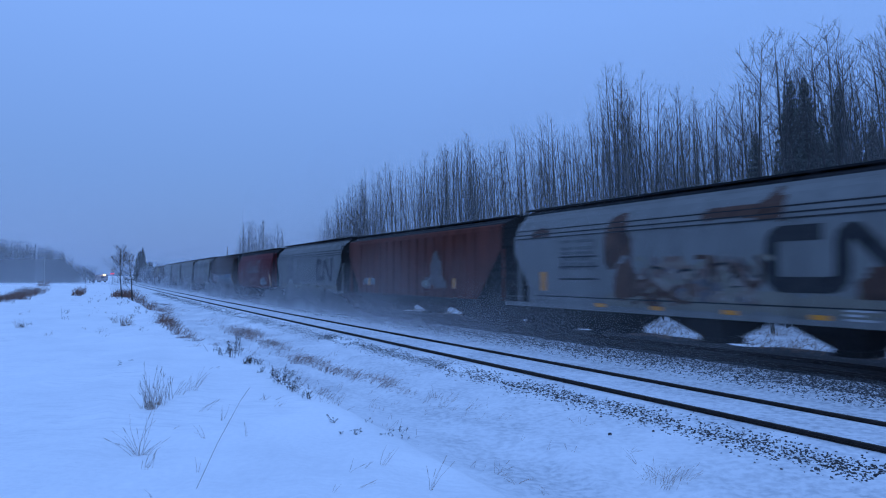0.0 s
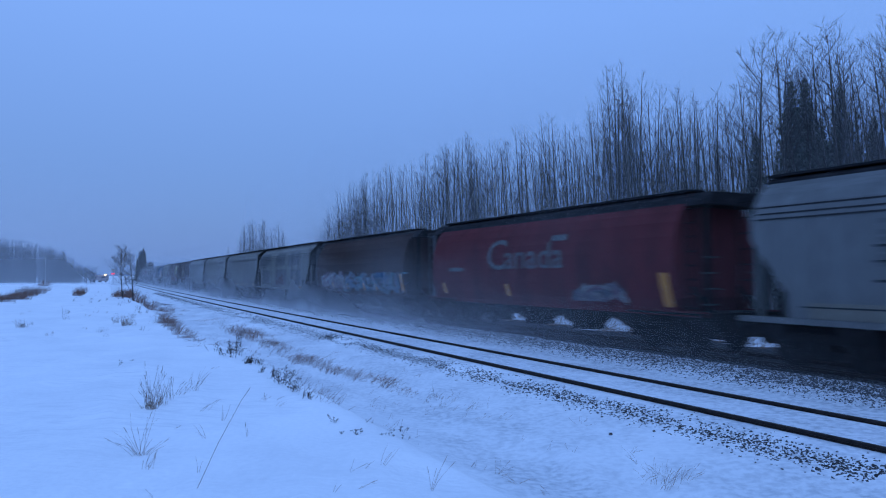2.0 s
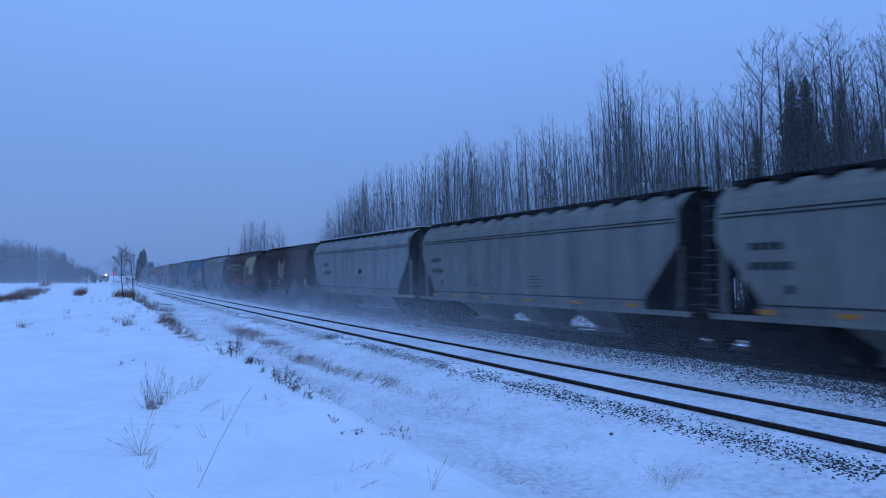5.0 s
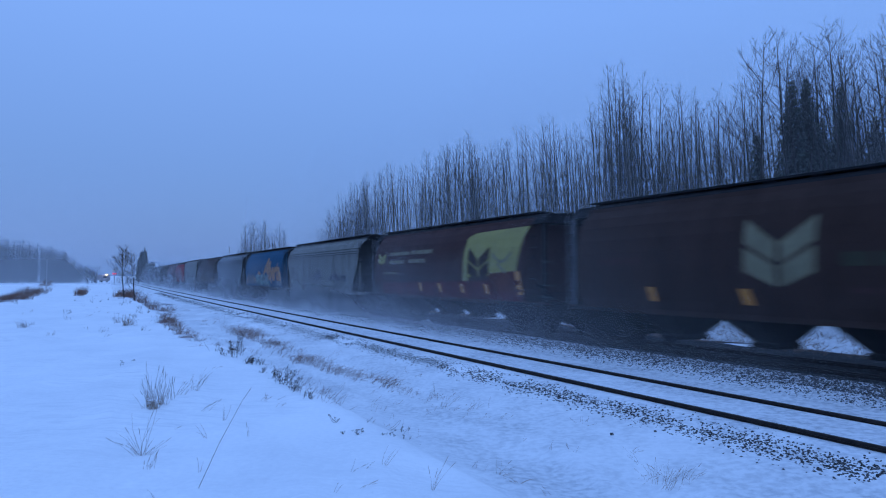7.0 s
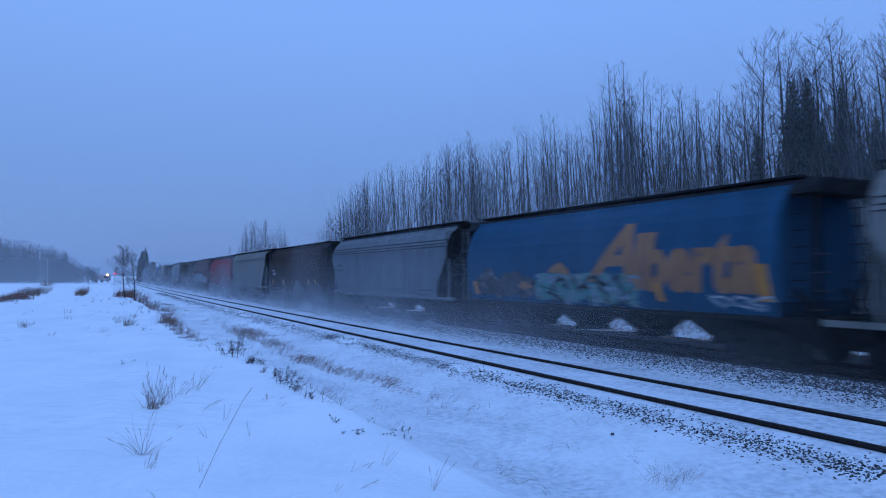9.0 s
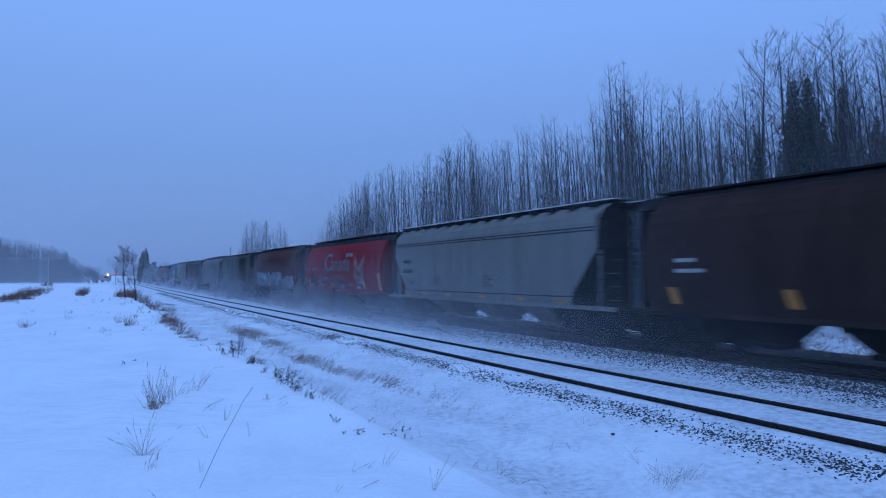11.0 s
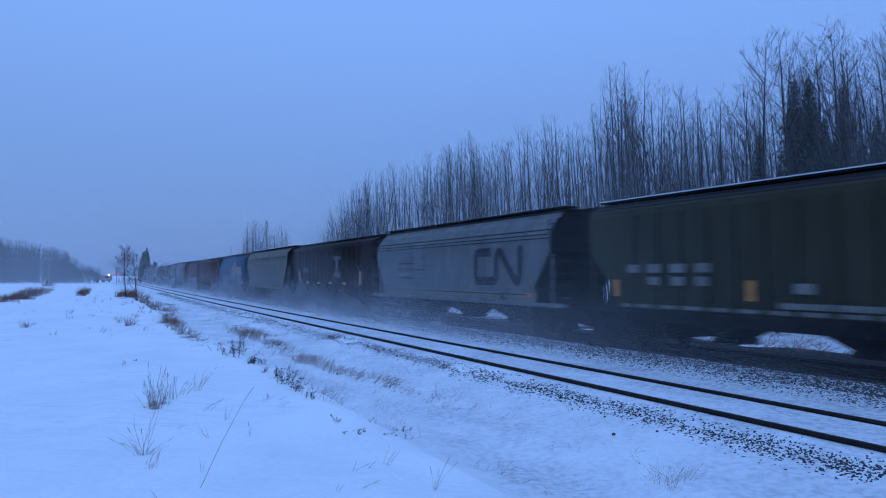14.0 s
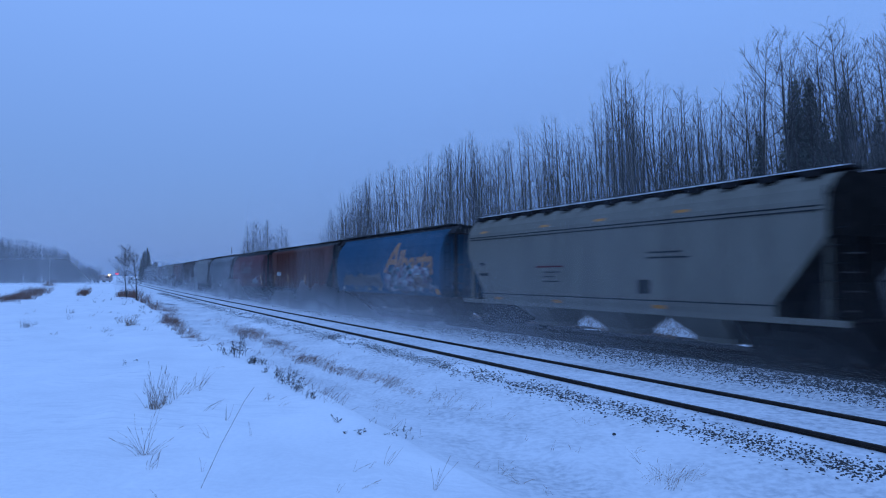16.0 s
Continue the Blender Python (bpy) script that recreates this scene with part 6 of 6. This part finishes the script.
def build_crossing():
    x, y = ahead(199 - 784, 205)
    z = -.25
    mast = tagged(new("crossing_signal"), "railway crossing signal with lit red lamps", "crossing signal")
    mast.location = (x, y, z)
    part("mast", Builder().tube([(0, 0, 0), (0, 0, 4.2)], [.09, .08], 8), GALV, mast)
    for dx in (-.3, .3):
        lamp = part("lamp_housing", Builder().tube([(dx, -.05, 2.9), (dx, .25, 2.9)], [.27, .22], 14), BLACK, mast)
        part("red_lens", Builder().tube([(dx, -.1, 2.9), (dx, -.055, 2.9)], [.15, .2], 14), RED_GLOW, lamp, "lit red lens")
    part("crossarm", Builder().box(-.6, .6, -.04, .04, 2.84, 2.94), GALV, mast)
    for sgn in (-1, 1):
        part("cross_board", Builder().tube([(-.6 * sgn, -.05, 3.5), (.6 * sgn, -.05, 4.3)], [.11, .11], 4), WHITE, mast, "white crossbuck board")
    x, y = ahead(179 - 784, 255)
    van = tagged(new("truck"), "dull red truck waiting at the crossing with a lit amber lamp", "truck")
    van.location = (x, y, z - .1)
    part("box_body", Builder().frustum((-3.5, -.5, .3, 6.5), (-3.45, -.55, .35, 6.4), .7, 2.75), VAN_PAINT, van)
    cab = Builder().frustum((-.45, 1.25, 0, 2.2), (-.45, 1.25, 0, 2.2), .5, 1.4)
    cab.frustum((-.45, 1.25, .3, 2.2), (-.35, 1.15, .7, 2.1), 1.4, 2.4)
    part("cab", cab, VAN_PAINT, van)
    part("windscreen", Builder().frustum((-.3, 1.1, .26, .36), (-.2, 1.0, .6, .7), 1.5, 2.25), BLACK, van, "dark windscreen")
    part("roof_lamp", Builder().tube([(.95, .5, 2.7), (.95, .7, 2.7)], [.2, .27], 12), AMBER_GLOW, van, "lit amber lamp")
    part("lamp_bracket", Builder().box(.88, 1.02, .7, .9, 2.35, 2.8), BLACK, van)
    for dx in (-3.2, -.8, 1.0):
        for dy in (.9, 4.7) if dx < 0 else (.9,):
            part("wheel", Builder().tube([(dx - .12, dy, .45), (dx + .12, dy, .45)], [.45, .45], 16), BLACK, van)
    # a thin pole on the bank and a mast behind the train
    x, y = ahead(79 - 784, 100)
    post = part("marker_post", Builder().tube([(0, 0, -.2), (0, 0, 4.1)], [.05, .045], 8), PALE_POST)
    post.location = (x, y, on_ground(x, y))
    tagged(post, "thin grey post standing in the snowfield", "post")
    x, y = ahead(402 - 784, 150)
    pole = part("line_pole", Builder().tube([(0, 0, -.2), (0, 0, 8.7)], [.08, .06], 8), POLEWOOD)
    pole.location = (x, y, on_ground(x, y))
    tagged(pole, "thin weathered wooden pole behind the train", "pole")


build_crossing()


# ---- blowing snow ----
def dust_material(name, density, scale, top, low=.35, high=.75):
    """Thin snow powder: see-through, denser near the ground, torn by noise."""
    m = bpy.data.materials.new(name)
    m.use_nodes = True
    n, l = m.node_tree.nodes, m.node_tree.links
    n.clear()
    out, mix, clear = n.new("ShaderNodeOutputMaterial"), n.new("ShaderNodeMixShader"), n.new("ShaderNodeBsdfTransparent")
    dif, trl, both = n.new("ShaderNodeBsdfDiffuse"), n.new("ShaderNodeBsdfTranslucent"), n.new("ShaderNodeMixShader")
    for d in (dif, trl):
        d.inputs[0].default_value = (.86, .88, .92, 1)
    both.inputs[0].default_value = .5
    tc, no, mr, uv, sep = n.new("ShaderNodeTexCoord"), n.new("ShaderNodeTexNoise"), n.new("ShaderNodeMapRange"), n.new("ShaderNodeUVMap"), n.new("ShaderNodeSeparateXYZ")
    no.inputs["Scale"].default_value, no.inputs["Detail"].default_value = scale, 4
    l.new(tc.outputs["Object"], no.inputs[0])
    mr.inputs["From Min"].default_value, mr.inputs["From Max"].default_value = low, high
    l.new(no.outputs[0], mr.inputs[0])
    l.new(uv.outputs[0], sep.inputs[0])
    a, b, c = (n.new("ShaderNodeMath") for _ in range(3))
    a.operation = b.operation = c.operation = "MULTIPLY"
    l.new(sep.outputs[0], a.inputs[0])
    l.new(sep.outputs[1], a.inputs[1])
    l.new(a.outputs[0], b.inputs[0])
    l.new(mr.outputs[0], b.inputs[1])
    l.new(b.outputs[0], c.inputs[0])
    c.inputs[1].default_value = density
    l.new(dif.outputs[0], both.inputs[1])
    l.new(trl.outputs[0], both.inputs[2])
    l.new(c.outputs[0], mix.inputs[0])
    l.new(clear.outputs[0], mix.inputs[1])
    l.new(both.outputs[0], mix.inputs[2])
    l.new(mix.outputs[0], out.inputs[0])
    return m


def veil(verts_rows, fade):
    """A curved veil from rows of places; fade gives its density along (u) and up (v)."""
    rows, cols = len(verts_rows), len(verts_rows[0])
    me = bpy.data.meshes.new("veil")
    me.from_pydata([p for r in verts_rows for p in r], [], [(i * cols + j, i * cols + j + 1, (i + 1) * cols + j + 1, (i + 1) * cols + j) for i in range(rows - 1) for j in range(cols - 1)])
    uv = me.uv_layers.new(name="density")
    for loop in me.loops:
        i, j = divmod(loop.vertex_index, cols)
        uv.data[loop.index].uv = fade(j / (cols - 1), i / (rows - 1))
    me.polygons.foreach_set("use_smooth", [True] * len(me.polygons))
    return me


DUST_LOW = dust_material("low_snow_dust", .62, .2, 2, -.1, .75)
DUST_MID = dust_material("drifting_snow_dust", .56, .2, 2, -.1, .75)
DUST_THIN = dust_material("thin_snow_dust", .15, .25, 2, 0, .75)
DUST_NEAR = dust_material("near_snow_dust", .58, .2, 2, -.1, .75)
DUST_HIGH = dust_material("snow_dust_plume", .32, .2, 5, .05, .7)
HAZE = dust_material("snow_haze", .34, .012, 30, .0, .5)
DUST = []


def build_dust():
    rng = np.random.default_rng(3)
    span = 34.0
    for k in range(11):
        base = tagged(new("snow_dust"), "thin powder snow whirled up beside the train", "snow dust", "snow dust along the train", "stuff")
        # local x runs along the line, y toward the camera, z up
        low = (DUST_THIN, DUST_NEAR, DUST_MID)[k] if k < 3 else DUST_LOW
        for y0, high, mat in ((2.35, 4.2 + .1 * k, low), (3.3, 1.5 + .08 * k, low)):
            rows = []
            for i in range(8):
                v = i / 7
                rows.append([(x, y0 + .22 * math.sin(x * .7 + k) + .15 * v * math.sin(x * .33 + k), v * high * (1 + .25 * math.sin(x * .31 + k))) for x in np.linspace(-span / 2 - 8, span / 2 + 8, 64)])
            me = veil(rows, lambda u, v: (min(1, u * (span + 16) / 16 if k != 1 else max(0, u - .22) ** 2 * 3, (1 - u) * (span + 16) / 16), (1 - v) ** 1.1))
            me.materials.append(mat)
            part("veil", me, mat, base)
        DUST.append((base, 50 + (k - 2) * span, .12))
    for k in range(11):
        base = tagged(new("snow_plume"), "high thin plume of powder snow round the train", "snow dust", "snow plumes along the train", "stuff")
        rows = []
        for i in range(10):
            v = i / 9
            rows.append([(2.5 * math.sin(y * .4 + k) + 4 * v, y, v * 8.5) for y in np.linspace(-4, 6.5, 30)])
        me = veil(rows, lambda u, v: (min(1, u * 3, (1 - u) * 2.5), (1 - v) ** 1.2 * min(1, .05 + v * 4)))
        me.materials.append(DUST_HIGH)
        part("veil", me, DUST_HIGH, base)
        DUST.append((base, 84 + k * 30, .9))


build_dust()


def build_haze():
    rows = []
    for i in range(10):
        v = i / 9
        rows.append([(math.tan(a) * 178, 178 + 6 * math.sin(a * 9), -1 + v * 34) for a in np.linspace(math.atan(-1.1), math.atan(-.36), 40)])
    me = veil(rows, lambda u, v: (min(1, (1 - u) * 3), (1 - v) ** .9))
    me.materials.append(HAZE)
    ob = part("snow_haze", me, HAZE)
    tagged(ob, "thin bluish snow haze hanging before the far wood", "haze", kind="stuff")


build_haze()


def build_wood_haze():
    rows = []
    for i in range(10):
        v = i / 9
        row = []
        for s in np.linspace(14, 150, 50):
            x, y, _ = rail_place(s, 17 + 1.5 * math.sin(s * .13) + 2 * v)
            row.append((x, y, -.6 + v * 20))
        rows.append(row)
    me = veil(rows, lambda u, v: (min(1, u * 2 + .3, (1 - u) * 5), (1 - v) ** .8))
    me.materials.append(WOOD_HAZE)
    tagged(part("snow_haze", me, WOOD_HAZE), "thin airborne snow hanging before the aspen wood", "haze", kind="stuff")


WOOD_HAZE = dust_material("wood_snow_haze", .26, .03, 20, .0, .5)
build_wood_haze()


# ---- what moves ----
def motions():
    for wagon, start in TRAIN:
        rows = []
        for t in range(17):
            x, y, h = rail_place(start - SPEED * t, MID_LAT)
            rows.append((t, pose(x, y, 0, 0, 0, 90 - math.degrees(h))))
        walk(wagon, rows)
    for cloud, start, drift in DUST:      # the powder drifts after the train
        rows = []
        for t in range(17):
            x, y, h = rail_place(start - drift * t, MID_LAT)
            rows.append((t, pose(x, y, -.1, 0, 0, 90 - math.degrees(h))))
        walk(cloud, rows)


motions()
